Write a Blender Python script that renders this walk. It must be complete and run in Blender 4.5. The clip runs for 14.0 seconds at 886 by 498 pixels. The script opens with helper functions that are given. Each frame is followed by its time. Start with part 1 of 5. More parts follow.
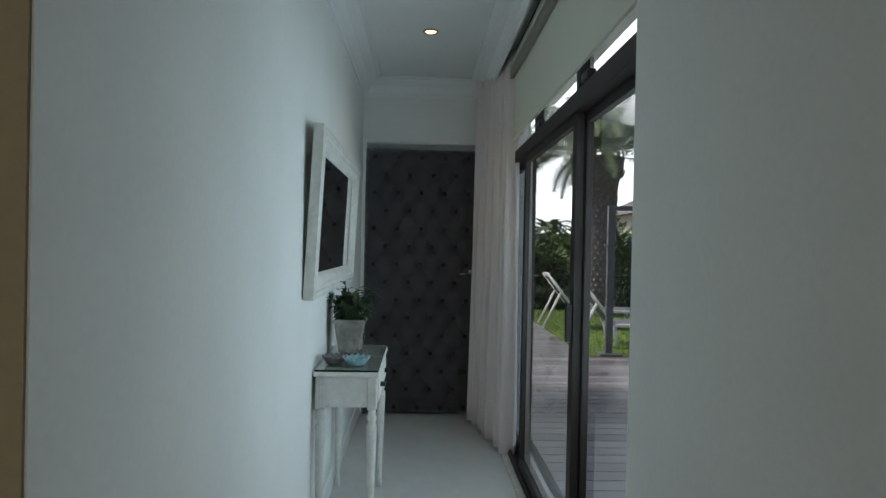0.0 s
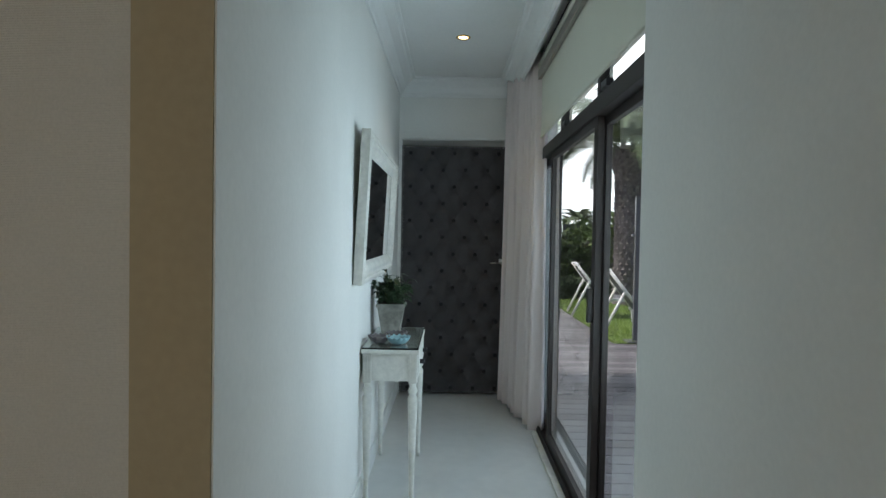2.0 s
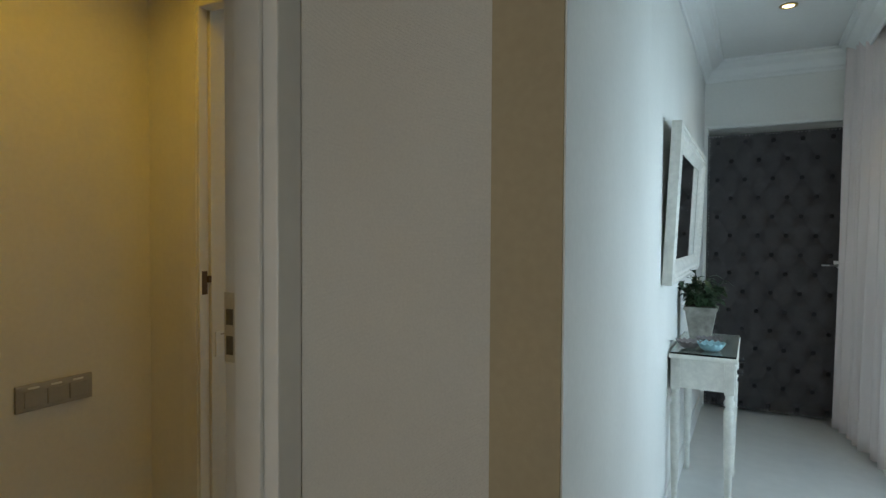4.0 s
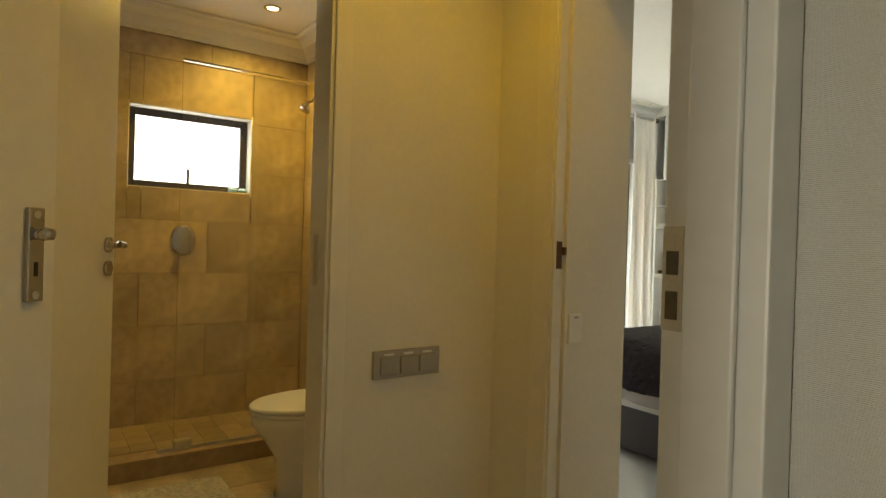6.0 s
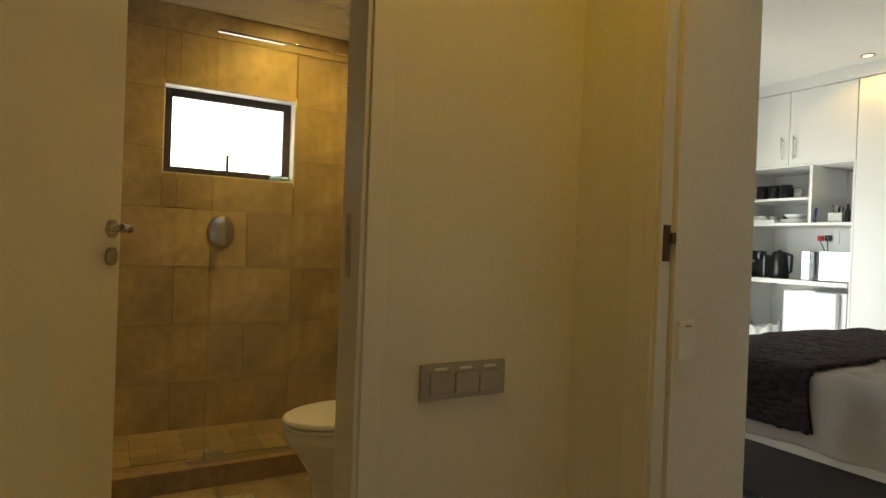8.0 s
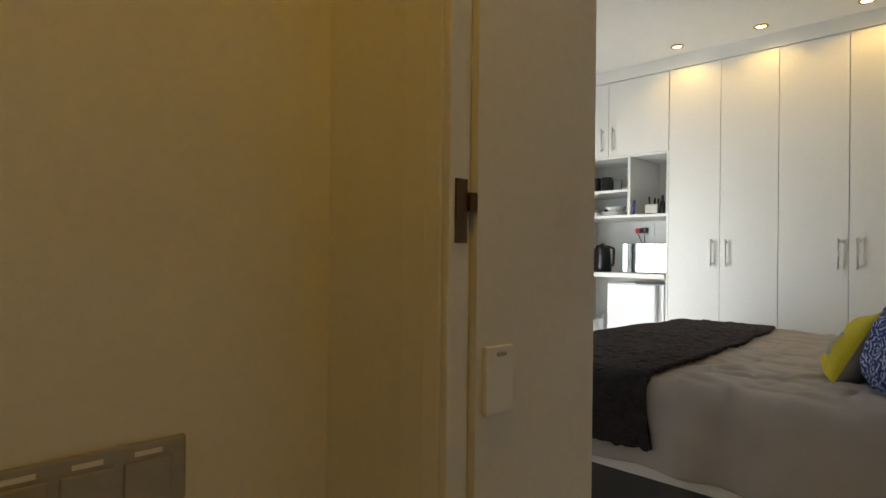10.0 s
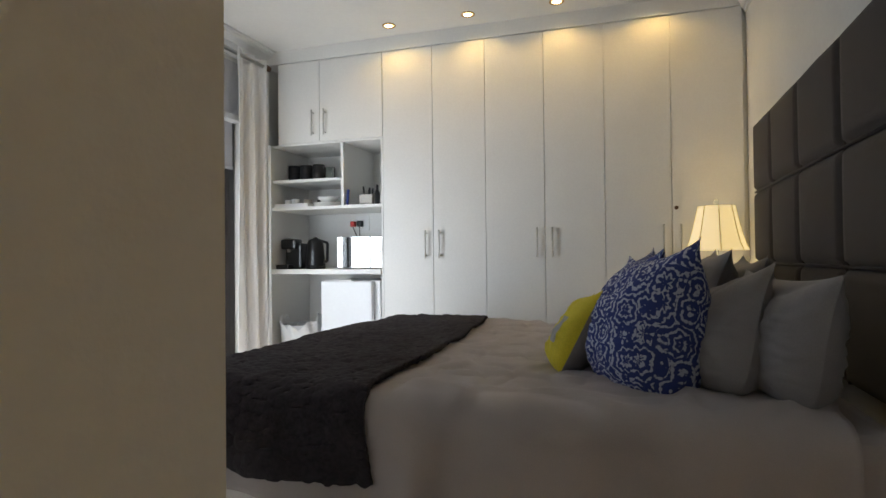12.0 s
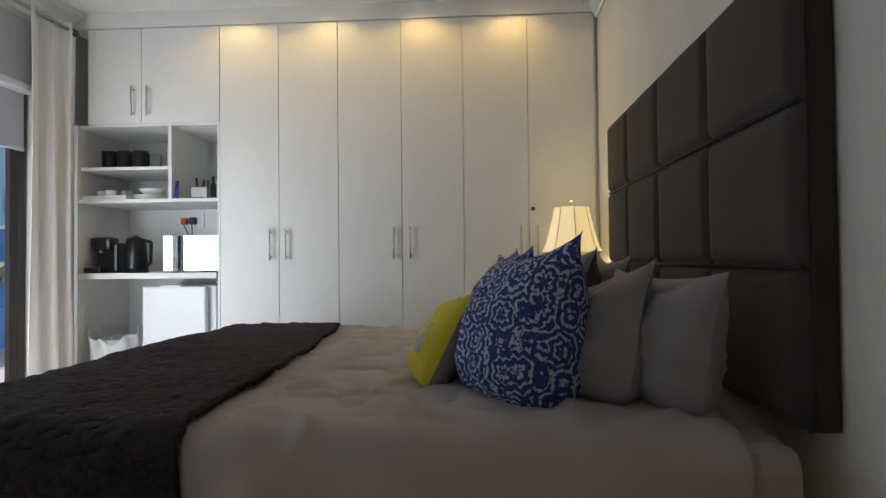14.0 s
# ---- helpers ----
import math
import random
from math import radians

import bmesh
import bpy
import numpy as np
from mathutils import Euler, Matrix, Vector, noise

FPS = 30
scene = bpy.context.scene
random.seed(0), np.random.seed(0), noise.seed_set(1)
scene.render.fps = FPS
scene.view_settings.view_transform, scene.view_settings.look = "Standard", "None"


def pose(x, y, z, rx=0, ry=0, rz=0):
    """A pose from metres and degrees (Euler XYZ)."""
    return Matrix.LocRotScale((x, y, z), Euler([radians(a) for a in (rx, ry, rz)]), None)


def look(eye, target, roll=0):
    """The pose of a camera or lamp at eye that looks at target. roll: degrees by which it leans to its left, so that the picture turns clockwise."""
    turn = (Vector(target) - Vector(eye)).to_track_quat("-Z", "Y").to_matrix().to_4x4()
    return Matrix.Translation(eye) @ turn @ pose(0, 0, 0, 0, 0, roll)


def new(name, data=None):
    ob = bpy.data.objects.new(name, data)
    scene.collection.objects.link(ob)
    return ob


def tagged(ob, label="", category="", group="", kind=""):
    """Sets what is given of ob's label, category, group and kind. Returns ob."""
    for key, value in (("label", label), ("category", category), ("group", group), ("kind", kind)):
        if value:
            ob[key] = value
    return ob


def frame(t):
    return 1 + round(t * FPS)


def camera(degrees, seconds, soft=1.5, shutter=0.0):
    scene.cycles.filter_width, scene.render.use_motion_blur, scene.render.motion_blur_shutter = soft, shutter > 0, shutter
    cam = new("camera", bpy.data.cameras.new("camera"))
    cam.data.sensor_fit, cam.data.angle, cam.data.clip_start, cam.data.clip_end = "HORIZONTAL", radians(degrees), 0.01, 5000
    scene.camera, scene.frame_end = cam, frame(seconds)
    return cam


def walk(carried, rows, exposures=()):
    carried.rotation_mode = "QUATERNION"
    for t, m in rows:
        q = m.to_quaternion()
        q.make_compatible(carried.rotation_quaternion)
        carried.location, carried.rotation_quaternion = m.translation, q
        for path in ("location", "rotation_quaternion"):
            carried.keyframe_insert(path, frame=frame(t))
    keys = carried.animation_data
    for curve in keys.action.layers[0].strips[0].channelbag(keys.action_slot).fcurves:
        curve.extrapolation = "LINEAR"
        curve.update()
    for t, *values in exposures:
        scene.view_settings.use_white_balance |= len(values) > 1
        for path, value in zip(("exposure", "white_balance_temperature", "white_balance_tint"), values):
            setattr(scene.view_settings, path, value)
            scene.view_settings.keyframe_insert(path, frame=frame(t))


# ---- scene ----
cam = camera(74.4, 14.0)
PATH = [
    (0, (-0.389, 0.04, 1.315), (-0.313, 2.039, 1.303), 1.2),
    (0.5, (-0.406, -0.092, 1.32), (-0.334, 1.907, 1.296), 1.3),
    (1, (-0.421, -0.176, 1.319), (-0.353, 1.823, 1.286), 1.3),
    (1.5, (-0.418, -0.214, 1.319), (-0.362, 1.784, 1.272), 1.2),
    (2, (-0.418, -0.24, 1.318), (-0.442, 1.759, 1.271), 1.0),
    (2.5, (-0.427, -0.264, 1.32), (-0.617, 1.726, 1.273), 0.9),
    (3, (-0.442, -0.284, 1.308), (-0.852, 1.673, 1.262), 0.8),
    (3.5, (-0.477, -0.256, 1.302), (-1.146, 1.629, 1.255), 0.6),
    (4, (-0.502, -0.282, 1.305), (-1.443, 1.482, 1.252), 0.3),
    (4.2, (-0.51, -0.266, 1.294), (-1.549, 1.442, 1.245), 0.2),
    (6.3, (-1.024, -0.151, 1.138), (-2.712, 0.923, 1.124), 2.1),
    (6.5, (-1.056, -0.148, 1.133), (-2.767, 0.888, 1.117), 2.3),
    (7, (-1.142, -0.124, 1.123), (-2.886, 0.856, 1.11), 2.3),
    (7.2, (-1.163, -0.098, 1.122), (-2.912, 0.873, 1.107), 2.3),
    (9.3, (-1.560, 0.341, 1.084), (-3.149, 1.556, 1.080), 1.5),
    (9.5, (-1.596, 0.402, 1.083), (-3.133, 1.683, 1.081), 1.4),
    (10, (-1.660, 0.565, 1.080), (-3.077, 1.977, 1.092), 0.7),
    (10.5, (-1.744, 0.715, 1.072), (-3.032, 2.245, 1.083), 0.5),
    (11, (-1.821, 0.848, 1.076), (-2.885, 2.541, 1.084), 0.6),
    (11.5, (-1.856, 0.943, 1.060), (-2.688, 2.762, 1.065), -0.4),
    (12, (-1.910, 1.083, 1.012), (-2.527, 2.985, 1.040), -0.6),
    (12.5, (-1.978, 1.189, 1.000), (-2.409, 3.141, 1.037), -0.9),
    (13, (-1.979, 1.281, 1.008), (-2.273, 3.259, 1.04), -0.4),
    (13.5, (-1.974, 1.334, 1.007), (-2.172, 3.324, 1.038), -0.4),
    (14, (-1.984, 1.35, 0.992), (-2.105, 3.346, 1.031), -0.6),
]
walk(cam, [(t, look(eye, target, roll)) for t, eye, target, roll in PATH],
     [(0, -0.25, 6400, 8), (0.5, 0.03, 6400, 8), (2, 0.17, 6350, 8), (3.3, 0.28, 6300, 8), (4.2, 0.42, 6250, 7), (6.3, 0.82, 7700, 4), (7.2, 0.77, 7500, 4),
      (9.3, 0.03, 7100, 11), (10.3, 0.3, 7000, 11), (11, 0.22, 6800, 11), (12, 0.05, 6520, 14), (14, -0.03, 6420, 14)])


# ---- world, sun, large lights ----
world = bpy.data.worlds.new("world")
scene.world = world
world.use_nodes = True
wn = world.node_tree.nodes
sky = wn.new("ShaderNodeTexSky")
sky.sky_type, sky.sun_disc = "NISHITA", False
sky.sun_elevation, sky.sun_rotation = radians(52), radians(279)
sky.dust_density, sky.air_density = 2.5, 1.0
wn["Background"].inputs["Strength"].default_value = 0.15
world.node_tree.links.new(sky.outputs[0], wn["Background"].inputs[0])


def lamp(name, kind, m, energy, colour, **more):
    data = bpy.data.lights.new(name, kind)
    data.energy, data.color = energy, colour
    ob = new(name, data)
    ob.matrix_world = m
    return ob, data


sun, sd = lamp("sun", "SUN", look((-6, 1.0, 8), (0, 0, 0)), 5.0, (1.0, 0.95, 0.87))
sd.angle = radians(0.6)
WARM = (1.0, 0.55, 0.025)


def window_light(name, m, w, h, energy, colour=(0.80, 0.92, 1.0)):
    """Area lamp that stands in for the daylight at an opening."""
    ob, d = lamp(name, "AREA", m, energy, colour)
    d.shape, d.size, d.size_y = "RECTANGLE", w, h
    return ob


COR = pose(-0.89, 0.618, 0)          # the corridor's own axes: left wall at 0, along +y

window_light("corridor_door_light", look((0.64, 2.40, 1.22), (-0.86, 2.95, 1.45)), 1.36, 1.05, 13.0, (0.66, 0.87, 1.0))
window_light("bedroom_skylight", look((-4.64, 3.05, 0.90), (-4.15, 4.9, 1.05)), 1.2, 1.45, 14.0).data.spread = radians(115)
window_light("bedroom_door_light", look((-4.57, 2.98, 0.86), (-2.0, 3.1, 0.75)), 1.2, 1.5, 5.5, (0.60, 0.80, 1.0))
# Fill lamp added at an unseen opening to brighten the alcove wall.
window_light("hall_fill", look((-1.08, -2.66, 1.2), (-1.08, 0.0, 1.25)), 0.42, 2.0, 2.7, (1.0, 0.95, 0.87)).data.spread = radians(80)


def spot(name, p, energy, degrees=95, blend=0.8, colour=WARM, size=0.03):
    ob, d = lamp(name, "SPOT", pose(*p), energy, colour)
    d.spot_size, d.spot_blend, d.shadow_soft_size = radians(degrees), blend, size
    return ob


# ---- materials ----
def mat(name, colour, rough=0.6, metal=0.0, grain=0.0, scale=40.0, bump=0.0, bscale=120.0, stain=0.0, sscale=2.5, **more):
    m = bpy.data.materials.new(name)
    m.use_nodes = True
    nt = m.node_tree
    b = nt.nodes["Principled BSDF"]
    b.inputs["Base Color"].default_value = (*colour, 1)
    b.inputs["Roughness"].default_value, b.inputs["Metallic"].default_value = rough, metal
    for key, value in more.items():
        b.inputs[key.replace("_", " ")].default_value = value
    tc = nt.nodes.new("ShaderNodeTexCoord")
    if grain or stain:
        n1, n2 = nt.nodes.new("ShaderNodeTexNoise"), nt.nodes.new("ShaderNodeTexNoise")
        n1.inputs["Scale"].default_value, n2.inputs["Scale"].default_value = scale, sscale
        n1.inputs["Detail"].default_value, n2.inputs["Detail"].default_value = 5, 4
        last = None
        for n, amount in ((n1, grain), (n2, stain)):
            nt.links.new(tc.outputs["Object"], n.inputs["Vector"])
            r = nt.nodes.new("ShaderNodeMapRange")
            r.inputs["From Min"].default_value, r.inputs["From Max"].default_value = 0.3, 0.7
            r.inputs["To Min"].default_value, r.inputs["To Max"].default_value = 1 - amount, 1 + amount * 0.4
            nt.links.new(n.outputs["Fac"], r.inputs["Value"])
            mul = nt.nodes.new("ShaderNodeMixRGB")
            mul.blend_type, mul.inputs["Fac"].default_value = "MULTIPLY", 1
            if last:
                nt.links.new(last.outputs[0], mul.inputs[1])
            else:
                mul.inputs[1].default_value = (*colour, 1)
            nt.links.new(r.outputs[0], mul.inputs[2])
            last = mul
        nt.links.new(last.outputs[0], b.inputs["Base Color"])
    if bump:
        n3, bp = nt.nodes.new("ShaderNodeTexNoise"), nt.nodes.new("ShaderNodeBump")
        n3.inputs["Scale"].default_value, n3.inputs["Detail"].default_value = bscale, 4
        bp.inputs["Strength"].default_value, bp.inputs["Distance"].default_value = bump, 0.004
        nt.links.new(tc.outputs["Object"], n3.inputs["Vector"])
        nt.links.new(n3.outputs["Fac"], bp.inputs["Height"])
        nt.links.new(bp.outputs[0], b.inputs["Normal"])
    return m


def node(m, kind, **inputs):
    n = m.node_tree.nodes.new(kind)
    for key, value in inputs.items():
        n.inputs[key].default_value = value
    return n


def wave_bump(m, scale, axis, strength=0.5, distance=0.003, distortion=0.0, detail=2.0):
    """Adds fine parallel ribs to a material's relief."""
    nt = m.node_tree
    tc, w, bp = nt.nodes.new("ShaderNodeTexCoord"), nt.nodes.new("ShaderNodeTexWave"), nt.nodes.new("ShaderNodeBump")
    w.bands_direction = axis
    w.inputs["Scale"].default_value, w.inputs["Distortion"].default_value, w.inputs["Detail"].default_value = scale, distortion, detail
    bp.inputs["Strength"].default_value, bp.inputs["Distance"].default_value = strength, distance
    nt.links.new(tc.outputs["Object"], w.inputs["Vector"])
    nt.links.new(w.outputs["Fac"], bp.inputs["Height"])
    old = [l.from_socket for l in nt.links if l.to_node == nt.nodes["Principled BSDF"] and l.to_socket.name == "Normal"]
    if old:
        nt.links.new(old[0], bp.inputs["Normal"])
    nt.links.new(bp.outputs[0], nt.nodes["Principled BSDF"].inputs["Normal"])
    return m


def glow(name, colour, strength):
    m = mat(name, (0.8, 0.8, 0.8))
    b = m.node_tree.nodes["Principled BSDF"]
    b.inputs["Emission Color"].default_value = (*colour, 1)
    b.inputs["Emission Strength"].default_value = strength
    return m


def per_piece(m, amount):
    """Lets alike pieces differ a little in brightness, object by object."""
    nt = m.node_tree
    b = nt.nodes["Principled BSDF"]
    oi, r, mul = nt.nodes.new("ShaderNodeObjectInfo"), nt.nodes.new("ShaderNodeMapRange"), nt.nodes.new("ShaderNodeMixRGB")
    r.inputs["To Min"].default_value, r.inputs["To Max"].default_value = 1 - amount, 1 + amount * 0.5
    mul.blend_type, mul.inputs["Fac"].default_value = "MULTIPLY", 1
    nt.links.new(oi.outputs["Random"], r.inputs["Value"])
    old = [l.from_socket for l in nt.links if l.to_node == b and l.to_socket.name == "Base Color"]
    if old:
        nt.links.new(old[0], mul.inputs[1])
    else:
        mul.inputs[1].default_value = b.inputs["Base Color"].default_value
    nt.links.new(r.outputs[0], mul.inputs[2])
    nt.links.new(mul.outputs[0], b.inputs["Base Color"])
    return m


WALL = mat("wall_paint", (0.78, 0.77, 0.73), 0.75, grain=0.03, scale=60, stain=0.04, bump=0.08, bscale=180)
PAPER = wave_bump(mat("woven_wallpaper", (0.70, 0.68, 0.62), 0.7, grain=0.06, scale=220, stain=0.04, bump=0.25, bscale=420), 130, "Z", 0.55, 0.0018, 1.5)
# The nib's warm shade is put into this darker beige.
NIB_SHADE = mat("shaded_nib_tone", (0.41, 0.34, 0.22), 0.75, grain=0.05, scale=60, stain=0.06, bump=0.1, bscale=180)
CEIL = mat("ceiling_paint", (0.82, 0.82, 0.80), 0.85, grain=0.02, stain=0.03)
TRIM = mat("trim_gloss", (0.80, 0.79, 0.75), 0.35, grain=0.03, scale=25, stain=0.04, bump=0.05)
SCREED = mat("pale_floor_screed", (0.66, 0.65, 0.62), 0.32, grain=0.05, scale=14, stain=0.10, sscale=1.6, bump=0.05, bscale=60)
MELA = mat("white_cabinet_board", (0.80, 0.79, 0.76), 0.42, grain=0.03, scale=90, stain=0.02, bump=0.03, bscale=300)
STEEL = mat("brushed_steel", (0.62, 0.61, 0.58), 0.28, 1.0, grain=0.08, scale=160)
DARKSTEEL = mat("dark_steel_recess", (0.14, 0.13, 0.12), 0.3, 0.9, grain=0.2, scale=60)
CHROME = mat("chrome", (0.52, 0.50, 0.48), 0.1, 1.0, stain=0.05)
BRONZE = mat("bronze_strike", (0.16, 0.10, 0.06), 0.4, 0.8, grain=0.2, scale=80)
DARKALU = mat("dark_bronze_aluminium", (0.020, 0.013, 0.010), 0.5, 0.0, grain=0.15, scale=60)
GLASS = mat("window_glass", (1, 1, 1), 0.0, 0.0, Transmission_Weight=1.0, IOR=1.48, Specular_IOR_Level=0.5)
CLEAR = mat("clear_glass", (0.95, 1, 0.98), 0.02, Transmission_Weight=1.0, IOR=1.35)
MIRROR = mat("mirror_silver", (0.86, 0.87, 0.86), 0.03, 1.0)
TUFT = mat("charcoal_velvet", (0.052, 0.047, 0.049), 0.75, grain=0.25, scale=160, stain=0.2, sscale=6, bump=0.3, bscale=420, Sheen_Weight=0.35)
# Dark fabric, taken near black to carry the dimples' shade too.
BUTTON_SHADE = mat("shaded_button_fabric", (0.008, 0.008, 0.010), 0.6, grain=0.2)
STUD = mat("pewter_studs", (0.35, 0.34, 0.32), 0.3, 0.9, grain=0.2)
AGED = mat("distressed_white_wood", (0.74, 0.72, 0.66), 0.5, grain=0.12, scale=45, stain=0.12, sscale=9, bump=0.15, bscale=90)
SHEER = mat("linen_curtain", (0.81, 0.72, 0.69), 0.85, grain=0.06, scale=300, stain=0.05, bump=0.2, bscale=500, Transmission_Weight=0.12)
CREAM = mat("cream_blind_fabric", (0.70, 0.69, 0.58), 0.8, grain=0.04, scale=400, stain=0.04)
LEAF = mat("glossy_leaf", (0.035, 0.07, 0.03), 0.4, grain=0.35, scale=30)
SOIL = mat("potting_soil", (0.04, 0.03, 0.02), 0.95, grain=0.4, scale=120, bump=0.6)
POT = mat("weathered_clay_pot", (0.34, 0.32, 0.28), 0.85, grain=0.3, scale=30, stain=0.35, sscale=12, bump=0.5, bscale=70)
SHELLA = mat("brown_shell_dish", (0.22, 0.19, 0.19), 0.5, grain=0.3, scale=60, bump=0.3)
SHELLB = mat("turquoise_shell_dish", (0.30, 0.50, 0.55), 0.4, grain=0.25, scale=60, bump=0.3)
HEAD = wave_bump(mat("taupe_headboard_linen", (0.048, 0.038, 0.036), 0.9, grain=0.18, scale=260, stain=0.1, sscale=5, bump=0.4, bscale=600, Sheen_Weight=0.15), 140, "Z", 0.25, 0.001, 2.0)
DUVET = mat("oatmeal_bed_linen", (0.44, 0.40, 0.39), 0.85, grain=0.05, scale=350, stain=0.07, sscale=5, bump=0.25, bscale=420, Sheen_Weight=0.1)
SHEET = mat("white_sheet", (0.75, 0.74, 0.73), 0.85, grain=0.05, scale=200)
BASE = mat("dark_bed_base_fabric", (0.075, 0.07, 0.075), 0.9, grain=0.2, scale=200, bump=0.3)
THROW = mat("chocolate_knit", (0.026, 0.019, 0.025), 0.95, grain=0.4, scale=90, stain=0.25, sscale=8, bump=0.5, bscale=160)
PILLOW = mat("grey_beige_pillow_linen", (0.28, 0.268, 0.278), 0.85, grain=0.08, scale=300, stain=0.08, sscale=7, bump=0.25, bscale=420, Sheen_Weight=0.1)
YELLOW = mat("yellow_cotton", (0.72, 0.60, 0.03), 0.8, grain=0.12, scale=220, stain=0.1, bump=0.3, bscale=380)
BEIGE = mat("beige_cotton", (0.34, 0.31, 0.28), 0.85, grain=0.08, scale=300, bump=0.2)
BLACK = mat("black_plastic", (0.012, 0.012, 0.013), 0.28, grain=0.1, scale=40)
WHITEP = mat("white_plastic", (0.80, 0.80, 0.79), 0.35, grain=0.03)
FRIDGEW = mat("white_enamel", (0.82, 0.83, 0.84), 0.3, grain=0.02)
PORC = mat("white_porcelain", (0.80, 0.79, 0.75), 0.12, grain=0.02)
GREYP = mat("champagne_switch_plate", (0.40, 0.37, 0.32), 0.35, 0.4, grain=0.06, scale=90)
RED = mat("red_plug", (0.60, 0.03, 0.02), 0.4, grain=0.1)
TERR = per_piece(mat("travertine_tile", (0.52, 0.41, 0.27), 0.4, grain=0.16, scale=22, stain=0.3, sscale=4, bump=0.25, bscale=45), 0.28)
GROUT = mat("tile_grout", (0.22, 0.15, 0.09), 0.9, grain=0.2)
MAT = mat("shaggy_bath_mat", (0.50, 0.47, 0.42), 0.95, grain=0.35, scale=60, bump=1.0, bscale=120)
TAUPEB = mat("grey_roller_blind", (0.60, 0.59, 0.60), 0.85, grain=0.05, scale=400)
DECKM = per_piece(mat("weathered_deck_board", (0.24, 0.22, 0.235), 0.36, grain=0.35, scale=18, stain=0.25, bump=0.3, bscale=60), 0.6)
GRASS = mat("lawn", (0.15, 0.23, 0.04), 0.9, grain=0.4, scale=40, stain=0.3)
BLADE = mat("grass_blade", (0.20, 0.29, 0.05), 0.8, grain=0.3, scale=10)
BARK = mat("palm_bark", (0.22, 0.19, 0.19), 0.95, grain=0.4, scale=12, bump=0.8, bscale=30)
FROND = mat("palm_frond", (0.17, 0.22, 0.11), 0.6, grain=0.35, scale=8)
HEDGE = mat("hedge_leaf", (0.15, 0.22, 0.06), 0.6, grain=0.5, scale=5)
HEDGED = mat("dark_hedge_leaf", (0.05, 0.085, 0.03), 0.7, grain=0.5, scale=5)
LOUNGE = mat("white_lounger_frame", (0.80, 0.80, 0.78), 0.35, grain=0.03)
SLING = mat("grey_sling_fabric", (0.11, 0.11, 0.12), 0.8, grain=0.15, scale=200)
GREYST = mat("grey_painted_steel", (0.16, 0.16, 0.17), 0.45, 0.4, grain=0.12)
BLUEW = mat("blue_painted_wall", (0.075, 0.22, 0.58), 0.8, grain=0.12, scale=10, stain=0.2, sscale=2, bump=0.3, bscale=40)
PAVER = per_piece(mat("pale_pavers", (0.44, 0.44, 0.45), 0.8, grain=0.15, scale=40, stain=0.15), 0.2)
SAND = mat("garden_ground", (0.22, 0.20, 0.15), 0.95, grain=0.3, scale=6, stain=0.3)
PLASTER = mat("house_plaster", (0.55, 0.52, 0.46), 0.9, grain=0.1, stain=0.12)
ROOFT = mat("grey_roof_tiles", (0.16, 0.15, 0.14), 0.85, grain=0.25, scale=30)
SHADE = mat("lampshade_silk", (0.80, 0.72, 0.52), 0.8, grain=0.05, scale=200, Transmission_Weight=0.0)
LAMPON = glow("lit_downlight", (1.0, 0.74, 0.36), 5)
BRASS = mat("satin_brass", (0.55, 0.40, 0.18), 0.3, 0.9, grain=0.1, scale=60)
SHADEON = glow("lit_silk_shade", (1.0, 0.74, 0.27), 0.66)
BULB = glow("lit_bulb", (1.0, 0.75, 0.4), 8)
BINM = mat("frosted_bin_plastic", (0.70, 0.71, 0.72), 0.4, grain=0.08, scale=30, stain=0.1, Transmission_Weight=0.2)
GOLDL = mat("gold_band", (0.55, 0.42, 0.16), 0.4, 0.6)

# blue cotton with pale medallions
BLUE = mat("blue_medallion_cotton", (0.03, 0.05, 0.20), 0.85, bump=0.3, bscale=400)


def maths(nt, op, a, b=None, c=None):
    n = nt.nodes.new("ShaderNodeMath")
    n.operation = op
    for k, v in enumerate((a, b, c)):
        if isinstance(v, (int, float)):
            n.inputs[k].default_value = v
        elif v is not None:
            nt.links.new(v, n.inputs[k])
    return n.outputs[0]


